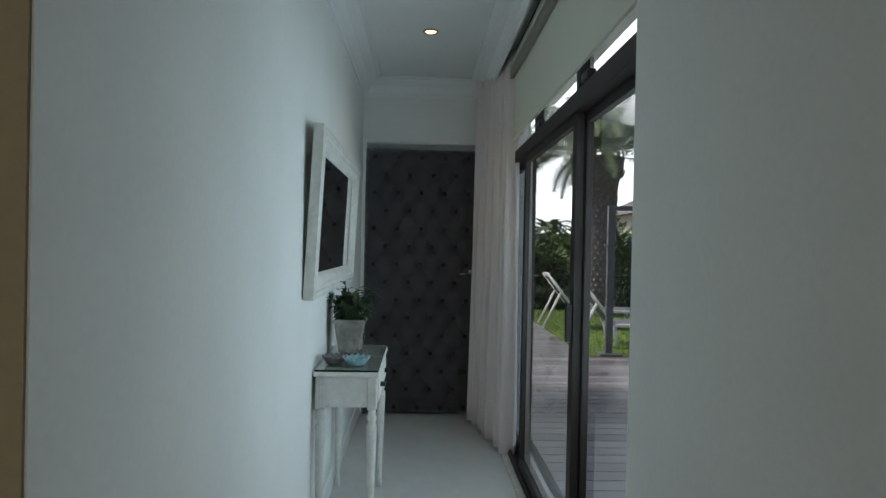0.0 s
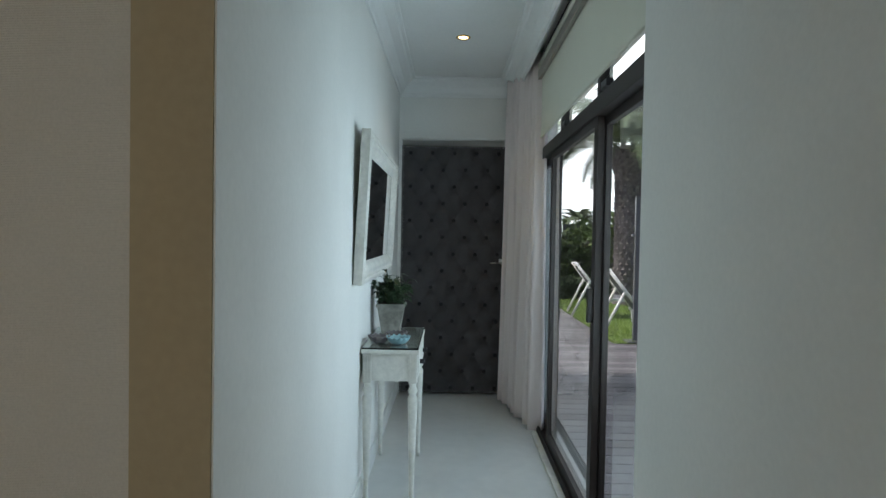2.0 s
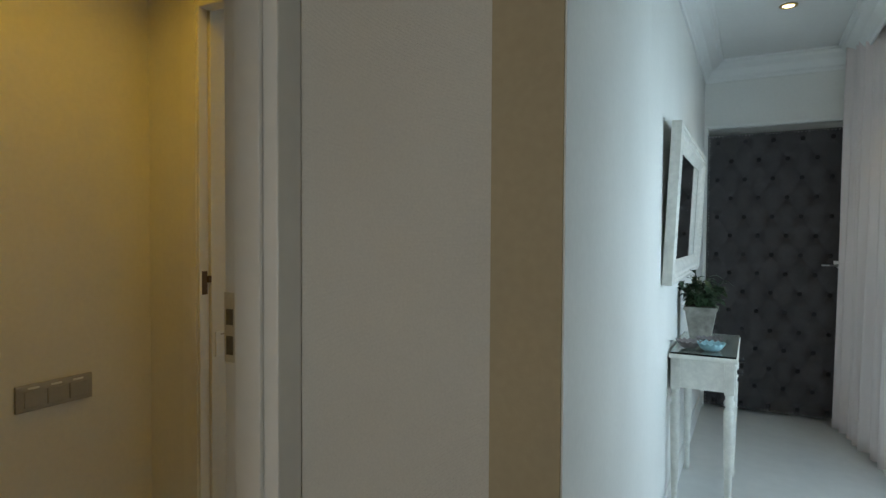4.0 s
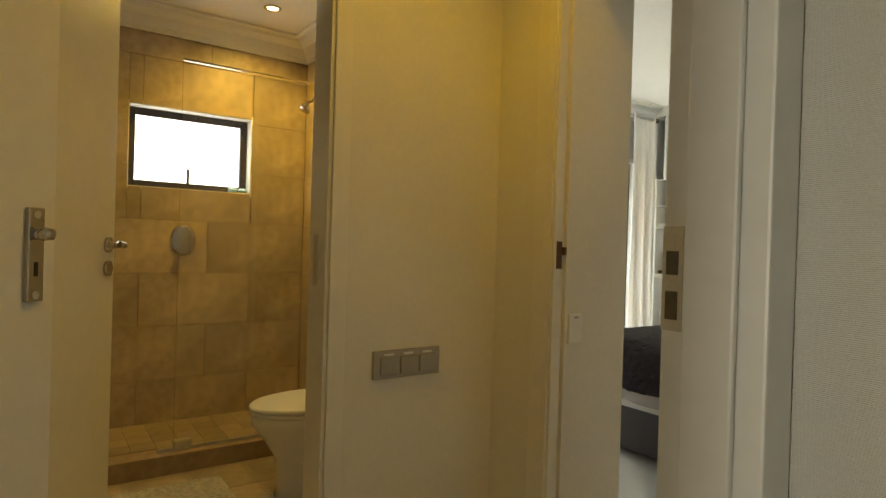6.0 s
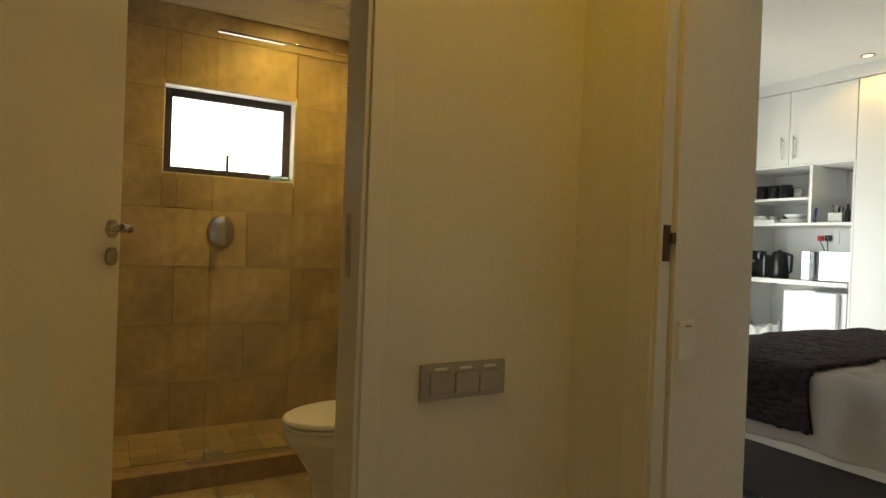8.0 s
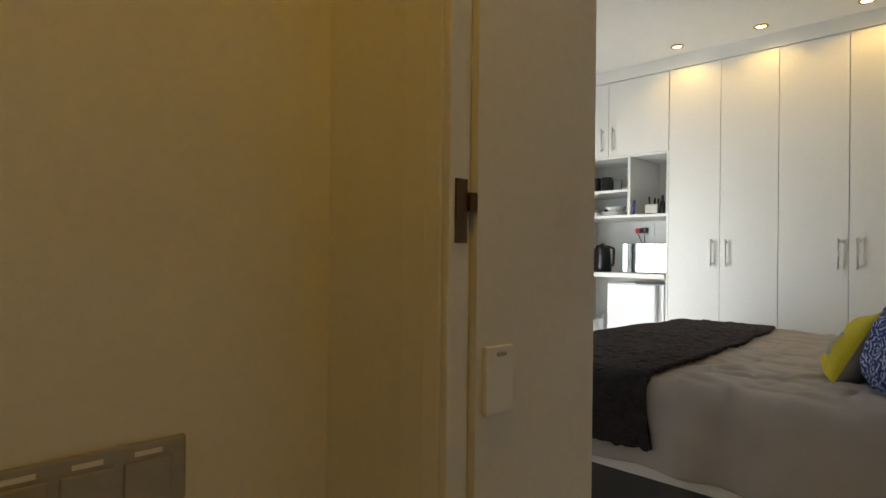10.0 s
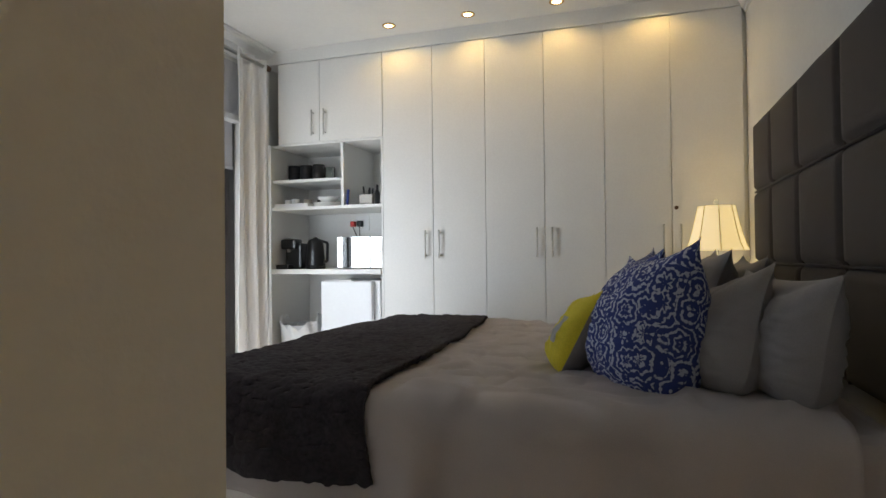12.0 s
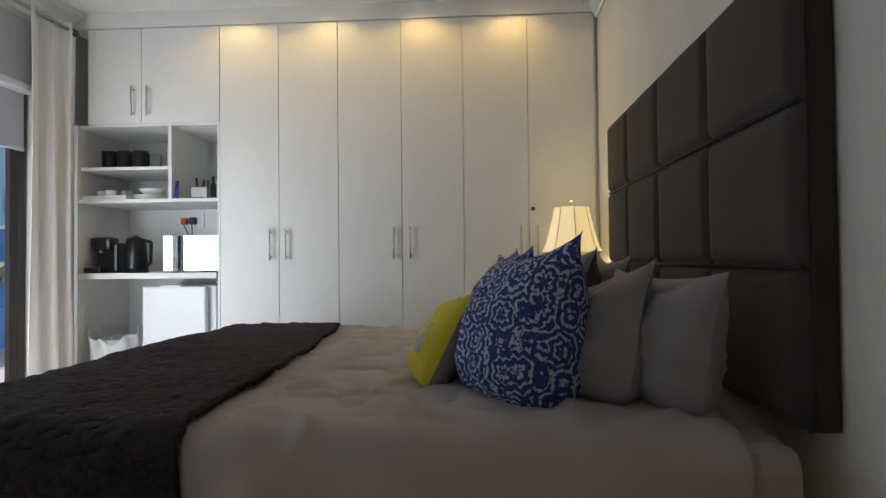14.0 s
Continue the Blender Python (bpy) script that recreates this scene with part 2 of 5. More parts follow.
def medallions(m):
    """Petalled rings round scattered centres, with small sprigs between, like a block print."""
    nt = m.node_tree
    tc = nt.nodes.new("ShaderNodeTexCoord")
    vo = node(m, "ShaderNodeTexVoronoi", Scale=12.5, Randomness=0.5)
    nt.links.new(tc.outputs["Object"], vo.inputs["Vector"])
    df = nt.nodes.new("ShaderNodeVectorMath")
    df.operation = "SUBTRACT"
    nt.links.new(tc.outputs["Object"], df.inputs[0])
    nt.links.new(vo.outputs["Position"], df.inputs[1])
    xyz = nt.nodes.new("ShaderNodeSeparateXYZ")
    nt.links.new(df.outputs[0], xyz.inputs[0])
    angle = maths(nt, "ARCTAN2", xyz.outputs[2], maths(nt, "SUBTRACT", xyz.outputs[1], xyz.outputs[0]))
    petal = maths(nt, "COSINE", maths(nt, "MULTIPLY", angle, 8.0))
    petal2 = maths(nt, "COSINE", maths(nt, "MULTIPLY", angle, 4.0))
    nz = node(m, "ShaderNodeTexNoise", Scale=75.0, Detail=3.0)
    nt.links.new(tc.outputs["Object"], nz.inputs["Vector"])
    wob = maths(nt, "MULTIPLY_ADD", nz.outputs["Fac"], 4.6, -2.3)
    ring = maths(nt, "MULTIPLY_ADD", vo.outputs["Distance"], 31.0, maths(nt, "MULTIPLY", petal, 0.9))
    ring = maths(nt, "SINE", maths(nt, "ADD", ring, maths(nt, "ADD", maths(nt, "MULTIPLY", petal2, 0.8), wob)))
    fine = node(m, "ShaderNodeTexVoronoi", Scale=85.0, Randomness=0.7)
    nt.links.new(tc.outputs["Object"], fine.inputs["Vector"])
    dots = maths(nt, "MULTIPLY_ADD", fine.outputs["Distance"], -2.2, 0.95)
    val = maths(nt, "ADD", ring, dots)
    ramp = nt.nodes.new("ShaderNodeValToRGB")
    ramp.color_ramp.elements[0].position, ramp.color_ramp.elements[1].position = 0.18, 0.52
    ramp.color_ramp.elements[0].color, ramp.color_ramp.elements[1].color = (0.028, 0.048, 0.22, 1), (0.47, 0.52, 0.66, 1)
    nt.links.new(val, ramp.inputs["Fac"])
    nt.links.new(ramp.outputs[0], nt.nodes["Principled BSDF"].inputs["Base Color"])


medallions(BLUE)


# ---- building blocks ----
def box(bm, x0, x1, y0, y1, z0, z1, bevel=0.0):
    vs = [bm.verts.new((x, y, z)) for z in (z0, z1) for x, y in ((x0, y0), (x1, y0), (x1, y1), (x0, y1))]
    fs = [bm.faces.new([vs[i] for i in f]) for f in ((3, 2, 1, 0), (4, 5, 6, 7), (0, 1, 5, 4), (1, 2, 6, 5), (2, 3, 7, 6), (3, 0, 4, 7))]
    if bevel:
        bmesh.ops.bevel(bm, geom=list({e for f in fs for e in f.edges}), offset=bevel, segments=2, profile=0.6, affect="EDGES")
    return bm


def boxes(*dims, bevel=0.0):
    bm = bmesh.new()
    for d in dims:
        box(bm, *d, bevel=bevel)
    return bm


def prism(points, z0, z1):
    bm = bmesh.new()
    lo = [bm.verts.new((x, y, z0)) for x, y in points]
    hi = [bm.verts.new((x, y, z1)) for x, y in points]
    bm.faces.new(lo[::-1]), bm.faces.new(hi)
    for i in range(len(points)):
        j = (i + 1) % len(points)
        bm.faces.new((lo[i], lo[j], hi[j], hi[i]))
    bmesh.ops.recalc_face_normals(bm, faces=bm.faces)
    return bm


def lathe(profile, segments=24, centre=(0, 0, 0), bm=None):
    """A turned body from (radius, height) pairs."""
    bm = bm or bmesh.new()
    cx, cy, cz = centre
    rings = []
    for r, z in profile:
        rings.append([bm.verts.new((cx + r * math.cos(2 * math.pi * i / segments), cy + r * math.sin(2 * math.pi * i / segments), cz + z)) for i in range(segments)])
    for a, b in zip(rings, rings[1:]):
        for i in range(segments):
            j = (i + 1) % segments
            bm.faces.new((a[i], a[j], b[j], b[i]))
    bm.faces.new(rings[0][::-1]), bm.faces.new(rings[-1])
    for f in bm.faces:
        f.smooth = True
    return bm


def rod(p, q, r, segments=10, bm=None):
    bm = bm or bmesh.new()
    p, q = Vector(p), Vector(q)
    turn = (q - p).to_track_quat("Z", "Y").to_matrix()
    rings = [[bm.verts.new(c + turn @ Vector((r * math.cos(2 * math.pi * i / segments), r * math.sin(2 * math.pi * i / segments), 0))) for i in range(segments)] for c in (p, q)]
    for i in range(segments):
        j = (i + 1) % segments
        f = bm.faces.new((rings[0][i], rings[0][j], rings[1][j], rings[1][i]))
        f.smooth = True
    bm.faces.new(rings[0][::-1]), bm.faces.new(rings[1])
    return bm


def mesh_ob(name, bm, material):
    me = bpy.data.meshes.new(name)
    bm.normal_update()
    bm.to_mesh(me)
    bm.free()
    me.materials.append(material)
    return new(name, me)


def part(name, bm, material, parent, label=""):
    ob = mesh_ob(name, bm, material)
    ob.parent = parent
    return tagged(ob, label)


def struct(name, bm, material, label, m=None, category="structure"):
    ob = mesh_ob(name, bm, material)
    if m:
        ob.matrix_world = m
    return tagged(ob, label, category, kind="structure")


def thing(name, label, category, m=None, group=""):
    ob = new(name)
    ob.matrix_world = m or Matrix()
    return tagged(ob, label, category, group)


def solid(name, bm, material, label, category, m=None, group="", kind=""):
    ob = mesh_ob(name, bm, material)
    if m:
        ob.matrix_world = m
    return tagged(ob, label, category, group, kind)


def shared(name, mesh, parent, x, y, z, rz=0.0):
    """One more piece on a mesh that alike pieces share."""
    ob = new(name, mesh)
    ob.parent = parent
    ob.matrix_basis = pose(x, y, z, 0, 0, rz)
    return ob


def sheet(nx, ny, place, bm=None, smooth=True):
    """A surface from place(u, v), u and v from 0 to 1."""
    bm = bm or bmesh.new()
    rows = [[bm.verts.new(place(i / nx, j / ny)) for i in range(nx + 1)] for j in range(ny + 1)]
    for j in range(ny):
        for i in range(nx):
            f = bm.faces.new((rows[j][i], rows[j][i + 1], rows[j + 1][i + 1], rows[j + 1][i]))
            f.smooth = smooth
    return bm


def thick(ob, t, offset=0.0):
    md = ob.modifiers.new("thick", "SOLIDIFY")
    md.thickness, md.offset = t, offset
    return ob


def molding(profile, p, q, out):
    """A straight run of trim from p to q; profile in (outwards, up)."""
    bm = bmesh.new()
    p, q, o = Vector(p), Vector(q), Vector(out)
    a = [bm.verts.new(p + o * u + Vector((0, 0, v))) for u, v in profile]
    b = [bm.verts.new(q + o * u + Vector((0, 0, v))) for u, v in profile]
    for i in range(len(profile)):
        j = (i + 1) % len(profile)
        bm.faces.new((a[i], a[j], b[j], b[i]))
    bm.faces.new(a[::-1]), bm.faces.new(b)
    bmesh.ops.recalc_face_normals(bm, faces=bm.faces)
    return bm


def noise2(x, y, s=1.0, z=0.0):
    return noise.noise(Vector((x * s, y * s, z)))


# ---- the large structure ----
H_COR, H_LOB, H_BED, H_BATH = 2.58, 2.56, 2.59, 2.43
wall_a = struct("wall_corridor", prism([(-0.765, 0.618), (-0.85, 2.0), (-0.85, 5.62), (-1.245, 5.62), (-1.245, 1.12), (-1.40, 1.12), (-1.40, 1.0), (-1.44, 1.0), (-1.44, 0.618)], 0, 2.75), WALL, "smooth off-white painted wall between corridor and bedroom")
struct("wallpaper_alcove", boxes((-1.302, -0.89, 0.6145, 0.6185, 0.0, 2.56)), PAPER, "beige woven wallpaper on the alcove wall")
# Strip over the nib's end that carries its shade as colour.
struct("nib_shade_strip", boxes((-0.89, -0.768, 0.6135, 0.6185, 0.0, 2.56)), NIB_SHADE, "end of the wall nib, its shade put in as a darker beige")
struct("wall_bathroom", prism([(-2.435, 0.50), (-2.435, 1.085), (-2.17, 1.085), (-2.17, 1.114), (-2.150, 1.114), (-2.13, 1.36), (-4.80, 1.36), (-4.80, 1.28), (-2.53, 1.28), (-2.53, 0.50)], 0, 2.75), WALL, "off-white painted wall between lobby, bathroom and bedroom")
struct("wall_lobby_west", prism([(-2.435, -1.0), (-2.435, -0.32), (-2.53, -0.32), (-2.53, -1.0)], 0, 2.75), WALL, "off-white painted wall beside the bathroom door")
struct("wall_lobby_lintels", boxes((-2.53, -2.435, -0.32, 0.50, 2.08, 2.75), (-2.17, -1.40, 1.0852, 1.12, 2.10, 2.75), (-1.44, -1.302, -0.34, 0.618, 2.10, 2.75)), WALL, "off-white painted lintels over the lobby doorways")
struct("wall_lobby_east", boxes((-1.44, -1.302, -2.6, -0.34, 0, 2.75)), WALL, "off-white painted wall beside the lobby doorway")
struct("wall_lobby_south", boxes((-2.53, -1.44, -1.1, -1.0, 0, 2.75)), WALL, "off-white painted end wall of the lobby")
# Unseen wall; the tall slot is added to let light onto the wallpaper.
struct("wall_alcove_south", boxes((-1.475, -1.30, -2.7, -2.6, 0, 2.75), (-0.86, 0.6, -2.7, -2.6, 0, 2.75), (-1.30, -0.86, -2.7, -2.6, 2.25, 2.75), (-1.30, -0.86, -2.7, -2.6, 0, 0.15)), WALL, "unseen off-white painted wall behind the alcove with an added light slot")
struct("wall_corridor_east", boxes((1.035, 1.25, -3.4, 0.882, 0, 2.75), (1.08, 1.25, 3.44, 4.2, 0, 2.75), (1.13, 1.25, 0.882, 3.44, 2.32, 2.75)), WALL, "smooth off-white painted wall round the sliding doors", COR)
struct("wall_corridor_end", boxes((0.04, 0.042, 3.95, 4.07, 0, 2.75), (0.995, 1.1, 3.95, 4.07, 0, 2.75), (0.042, 0.995, 3.95, 4.07, 2.12, 2.75), (0.0, 1.1, 4.07, 4.12, 0, 2.75)), WALL, "off-white painted end wall of the corridor", COR)
struct("wall_bedroom_north", boxes((-4.8, -1.245, 5.52, 5.62, 0, 2.75)), WALL, "white painted wall behind the fitted cupboards")
struct("wall_bedroom_west", boxes((-4.785, -4.605, 1.345, 2.30, 0, 2.75), (-4.785, -4.605, 4.68, 5.52, 0, 2.75), (-4.785, -4.605, 2.30, 4.68, 2.15, 2.75)), WALL, "white painted bedroom wall round the garden door")
struct("wall_bathroom_west", boxes((-4.80, -4.62, -0.9, 0.25, 0, 2.75), (-4.80, -4.62, 0.925, 1.28, 0, 2.75), (-4.80, -4.62, 0.25, 0.925, 0, 1.43), (-4.80, -4.62, 0.25, 0.925, 1.89, 2.75)), GROUT, "bathroom outer wall behind stone tiles")
struct("wall_bathroom_south", boxes((-4.80, -2.53, -1.0, -0.9, 0, 2.75)), WALL, "painted south wall of the bathroom")
struct("floor", boxes((-4.62, -2.435, -0.9, 1.345, -0.12, -0.004), (-2.435, 1.05, -2.6, 1.345, -0.12, 0.0), (-4.70, -1.0, 1.345, 5.55, -0.12, 0.0), (-1.0, 0.34, 1.345, 4.75, -0.12, 0.0)), SCREED, "pale grey cream polished screed floor")
struct("ceiling", boxes((-1.475, 0.45, -2.6, 0.62, H_COR, 2.8), (-0.95, 0.45, 0.62, 4.75, H_COR, 2.8), (-2.53, -1.475, -1.0, 1.11, H_LOB, 2.8), (-4.7, -1.21, 1.3, 5.6, H_BED, 2.8), (-4.7, -2.5, -0.95, 1.3, H_BATH, 2.8)), CEIL, "smooth white painted ceilings")
COVE = [(0, 0), (0.012, 0), (0.016, 0.02), (0.03, 0.03), (0.055, 0.075), (0.10, 0.10), (0.11, 0.118), (0.13, 0.122), (0.13, 0.135), (0, 0.135)]
for name, p, q, o, m in (("cornice_corridor_end", (0, 3.95, H_COR - 0.135), (1.08, 3.95, H_COR - 0.135), (0, -1, 0), COR), ("cornice_corridor", (0.04, 1.38, H_COR - 0.135), (0.04, 3.95, H_COR - 0.135), (1, 0, 0), COR),
                         ("cornice_corridor_window", (0.99, -3.0, H_COR - 0.135), (0.99, 3.95, H_COR - 0.135), (-1, 0, 0), COR),
                         ("cornice_bathroom", (-4.60, -0.9, H_BATH - 0.135), (-4.60, 1.27, H_BATH - 0.135), (1, 0, 0), None), ("cornice_bathroom_side", (-4.6, 1.27, H_BATH - 0.135), (-2.54, 1.27, H_BATH - 0.135), (0, -1, 0), None),
                         ("cornice_bedroom", (-4.605, 1.35, H_BED - 0.135), (-4.605, 4.93, H_BED - 0.135), (1, 0, 0), None), ("cornice_bedroom_side", (-1.245, 1.2, H_BED - 0.135), (-1.245, 4.93, H_BED - 0.135), (-1, 0, 0), None)):
    struct(name, molding(COVE, p, q, o), CEIL, "white plaster cornice", m)
SKIRT = [(0, 0), (0.014, 0), (0.014, 0.085), (0.008, 0.1), (0, 0.1)]
for name, p, q, o, m in (("baseboard_corridor", (0.04, 1.38, 0), (0.04, 3.95, 0), (1, 0, 0), COR), ("baseboard_right", (1.035, -3.0, 0), (1.035, 0.88, 0), (-1, 0, 0), COR), ("baseboard_bedroom", (-1.245, 1.2, 0), (-1.245, 4.93, 0), (-1, 0, 0), None)):
    struct(name, molding(SKIRT, p, q, o), TRIM, "white painted skirting board", m)

# ---- doorways ----
def frame_set(name, label, pieces, m=None):
    f = tagged(thing(name, label, "door frame", m), kind="structure")
    for d in pieces:
        part("jamb", boxes(d, bevel=0.004), TRIM, f)
    return f


f1 = frame_set("door_frame_1", "off-white painted door frame with steel strike plates", [(-1.442, -1.30, 0.547, 0.613, 0, 2.10), (-1.442, -1.30, -0.34, -0.304, 0, 2.10), (-1.442, -1.30, -0.304, 0.547, 2.06, 2.10), (-1.405, -1.335, 0.536, 0.547, 0, 2.06)])
part("strike_plate", boxes((-1.440, -1.410, 0.5435, 0.5475, 1.045, 1.185)), STEEL, f1, "brushed steel strike plate")
part("latch_hole", boxes((-1.434, -1.416, 0.5425, 0.5440, 1.120, 1.152)), DARKSTEEL, f1)
part("bolt_hole", boxes((-1.434, -1.416, 0.5425, 0.5440, 1.060, 1.098)), DARKSTEEL, f1)
f2 = frame_set("door_frame_2", "cream painted bathroom door frame with moulded architrave", [(-2.54, -2.425, 0.482, 0.515, 0, 2.08), (-2.54, -2.425, -0.33, -0.285, 0, 2.08), (-2.54, -2.425, -0.285, 0.482, 2.04, 2.09), (-2.425, -2.415, 0.492, 0.542, 0, 2.10), (-2.425, -2.415, -0.35, -0.30, 0, 2.10)])
part("strike_plate", boxes((-2.50, -2.475, 0.4785, 0.4825, 1.03, 1.17)), STEEL, f2)
f3 = frame_set("door_frame_3", "cream painted bedroom door frame with bronze strike", [(-2.205, -2.160, 1.073, 1.112, 0, 2.10), (-1.405, -1.36, 0.985, 1.125, 0, 2.10), (-2.16, -1.405, 1.073, 1.125, 2.06, 2.105), (-2.25, -2.205, 1.076, 1.085, 0, 2.12), (-2.20, -2.17, 1.067, 1.074, 0, 2.10)])
part("strike_plate", boxes((-2.162, -2.157, 1.083, 1.103, 1.092, 1.172)), BRONZE, f3, "dark bronze strike plate with a curved lip")
part("strike_lip", boxes((-2.162, -2.150, 1.102, 1.121, 1.132, 1.156), bevel=0.003), BRONZE, f3)


def door_leaf(name, label, width, m, plate):
    """A leaf hinged at its own origin that reaches along +x; the face towards -y carries the handle."""
    d = tagged(thing(name, label, "door", m), kind="structure")
    part("leaf", boxes((0, width, 0, 0.04, 0.01, 2.04), bevel=0.003), TRIM, d)
    x = width - (0.05 if plate else 0.055)
    if plate:
        p = part("back_plate", boxes((x - 0.017, x + 0.017, -0.009, 0, 1.030, 1.195), bevel=0.003), CHROME, d, "polished chrome back plate")
        for z in (1.042, 1.183):
            part("screw", rod((x, -0.011, z), (x, -0.008, z), 0.007), STEEL, p)
        part("keyhole", boxes((x - 0.003, x + 0.003, -0.0105, -0.0085, 1.075, 1.10)), BLACK, p)
        z = 1.148
    else:
        z = 1.12
        for zz, name_ in ((z, "rose"), (z - 0.075, "key_rose")):
            part(name_, rod((x, -0.01, zz), (x, 0, zz), 0.025, 20), CHROME, d)
    n = 0.024 if plate else 0.05
    h = rod((x, 0, z), (x, -n, z), 0.010)
    s = 0.1 if plate else -1.0
    rod((x, -n, z), (x + 0.06 * s, -n - 0.006, z + 0.006), 0.010, bm=h)
    rod((x + 0.06 * s, -n - 0.006, z + 0.006), (x + 0.11 * s, -n, z - 0.004), 0.009, bm=h)
    bmesh.ops.create_icosphere(h, subdivisions=2, radius=0.0115, matrix=Matrix.Translation((x, -n, z)))
    part("lever", h, CHROME, d, "curved chrome lever handle")
    return d


def leaf_pose(hinge, edge):
    a = math.degrees(math.atan2(edge[1] - hinge[1], edge[0] - hinge[0]))
    return pose(hinge[0], hinge[1], 0, 0, 0, a)


# both leaves stand open into their rooms
door_leaf("door_1", "off-white painted panel door standing ajar with chrome lever", 0.80, leaf_pose((-1.67, -0.685), (-2.245, -0.125)), True)
door_leaf("door_2", "cream painted bathroom door standing open inwards", 0.73, leaf_pose((-2.50, -0.275), (-3.15, 0.055)), False)

# ---- corridor ----
def tufted_door():
    d = tagged(thing("door_3", "charcoal button-tufted upholstered door with pewter studs", "door", COR @ pose(0.067, 3.97, 0)), kind="structure")
    W, H, D = 0.88, 2.03, 0.06
    DX, DZ = 0.18, (H - 0.1) / 14
    buttons = []
    for r in range(15):
        z = 0.06 + r * DZ
        for c in range(6):
            x = 0.07 + (c + (0.5 if r % 2 else 0)) * DX
            if 0.03 < x < W - 0.03:
                buttons.append((x, z))

    def puff(u, v):
        x, z = u * W, 0.02 + v * H
        a, b = (x - 0.07) / DX * math.pi, (z - 0.06) / DZ * math.pi / 2
        near = min(((x - bx) ** 2 + (z - bz) ** 2) for bx, bz in buttons)
        dimple = math.exp(-near / 0.0019)
        crease = max(0.0, 1 - abs(math.sin(a + b)) * 3.5) * 0.6 + max(0.0, 1 - abs(math.sin(a - b)) * 3.5) * 0.6
        edge = min(1, min(x, W - x, z - 0.02, 0.02 + H - z) / 0.03)
        return (x, -D * (0.55 + 0.45 * edge ** 0.5) + 0.034 * dimple + 0.010 * crease, z)
    part("padding", sheet(110, 240, puff), TUFT, d, "deep-buttoned charcoal velvet")
    part("slab", boxes((0, W, 0, 0.03, 0.02, 0.02 + H)), TUFT, d)
    bm = bmesh.new()
    for x, z in buttons:
        bmesh.ops.create_uvsphere(bm, u_segments=10, v_segments=6, radius=0.016, matrix=Matrix.Translation((x, -D + 0.030, z)) @ Matrix.Diagonal((1, 0.5, 1, 1)))
    tagged(part("buttons", bm, BUTTON_SHADE, d, "dark fabric buttons, blackened for the shade of their dimples"), kind="stuff")
    bm = bmesh.new()
    for i in range(90):
        for x, z in ((0.012, 0.03 + i * H / 90), (W - 0.012, 0.03 + i * H / 90)):
            bmesh.ops.create_icosphere(bm, subdivisions=1, radius=0.007, matrix=Matrix.Translation((x, -0.044, z)))
    for i in range(40):
        for z in (0.032, 0.008 + H):
            bmesh.ops.create_icosphere(bm, subdivisions=1, radius=0.007, matrix=Matrix.Translation((0.012 + i * (W - 0.024) / 39, -0.044, z)))
    tagged(part("studs", bm, STUD, d, "row of pewter upholstery studs"), kind="stuff")
    part("back_plate", boxes((W - 0.075, W - 0.035, -0.058, -0.04, 0.98, 1.13), bevel=0.003), WHITEP, d, "pale lock plate")
    h = rod((W - 0.055, -0.05, 1.10), (W - 0.055, -0.10, 1.10), 0.009)
    rod((W - 0.055, -0.10, 1.10), (W - 0.15, -0.10, 1.10), 0.008, bm=h)
    part("lever", h, CHROME, d)
    f = tagged(thing("door_frame_4", "white moulded frame round the upholstered door", "door frame", COR), kind="structure")
    for a, b in ((0.042, 0.053), (0.053, 0.06), (0.06, 0.066)):
        s = {0.042: 0.03, 0.053: 0.02, 0.06: 0.012}[a]
        part("jamb", boxes((a, b, 3.95 - s, 3.975, 0, 2.165 - a), (1.015 - b, 1.015 - a, 3.95 - s, 3.975, 0, 2.165 - a), (a, 1.015 - a, 3.95 - s, 3.975, 2.165 - b, 2.165 - a)), TRIM, f)


tufted_door()


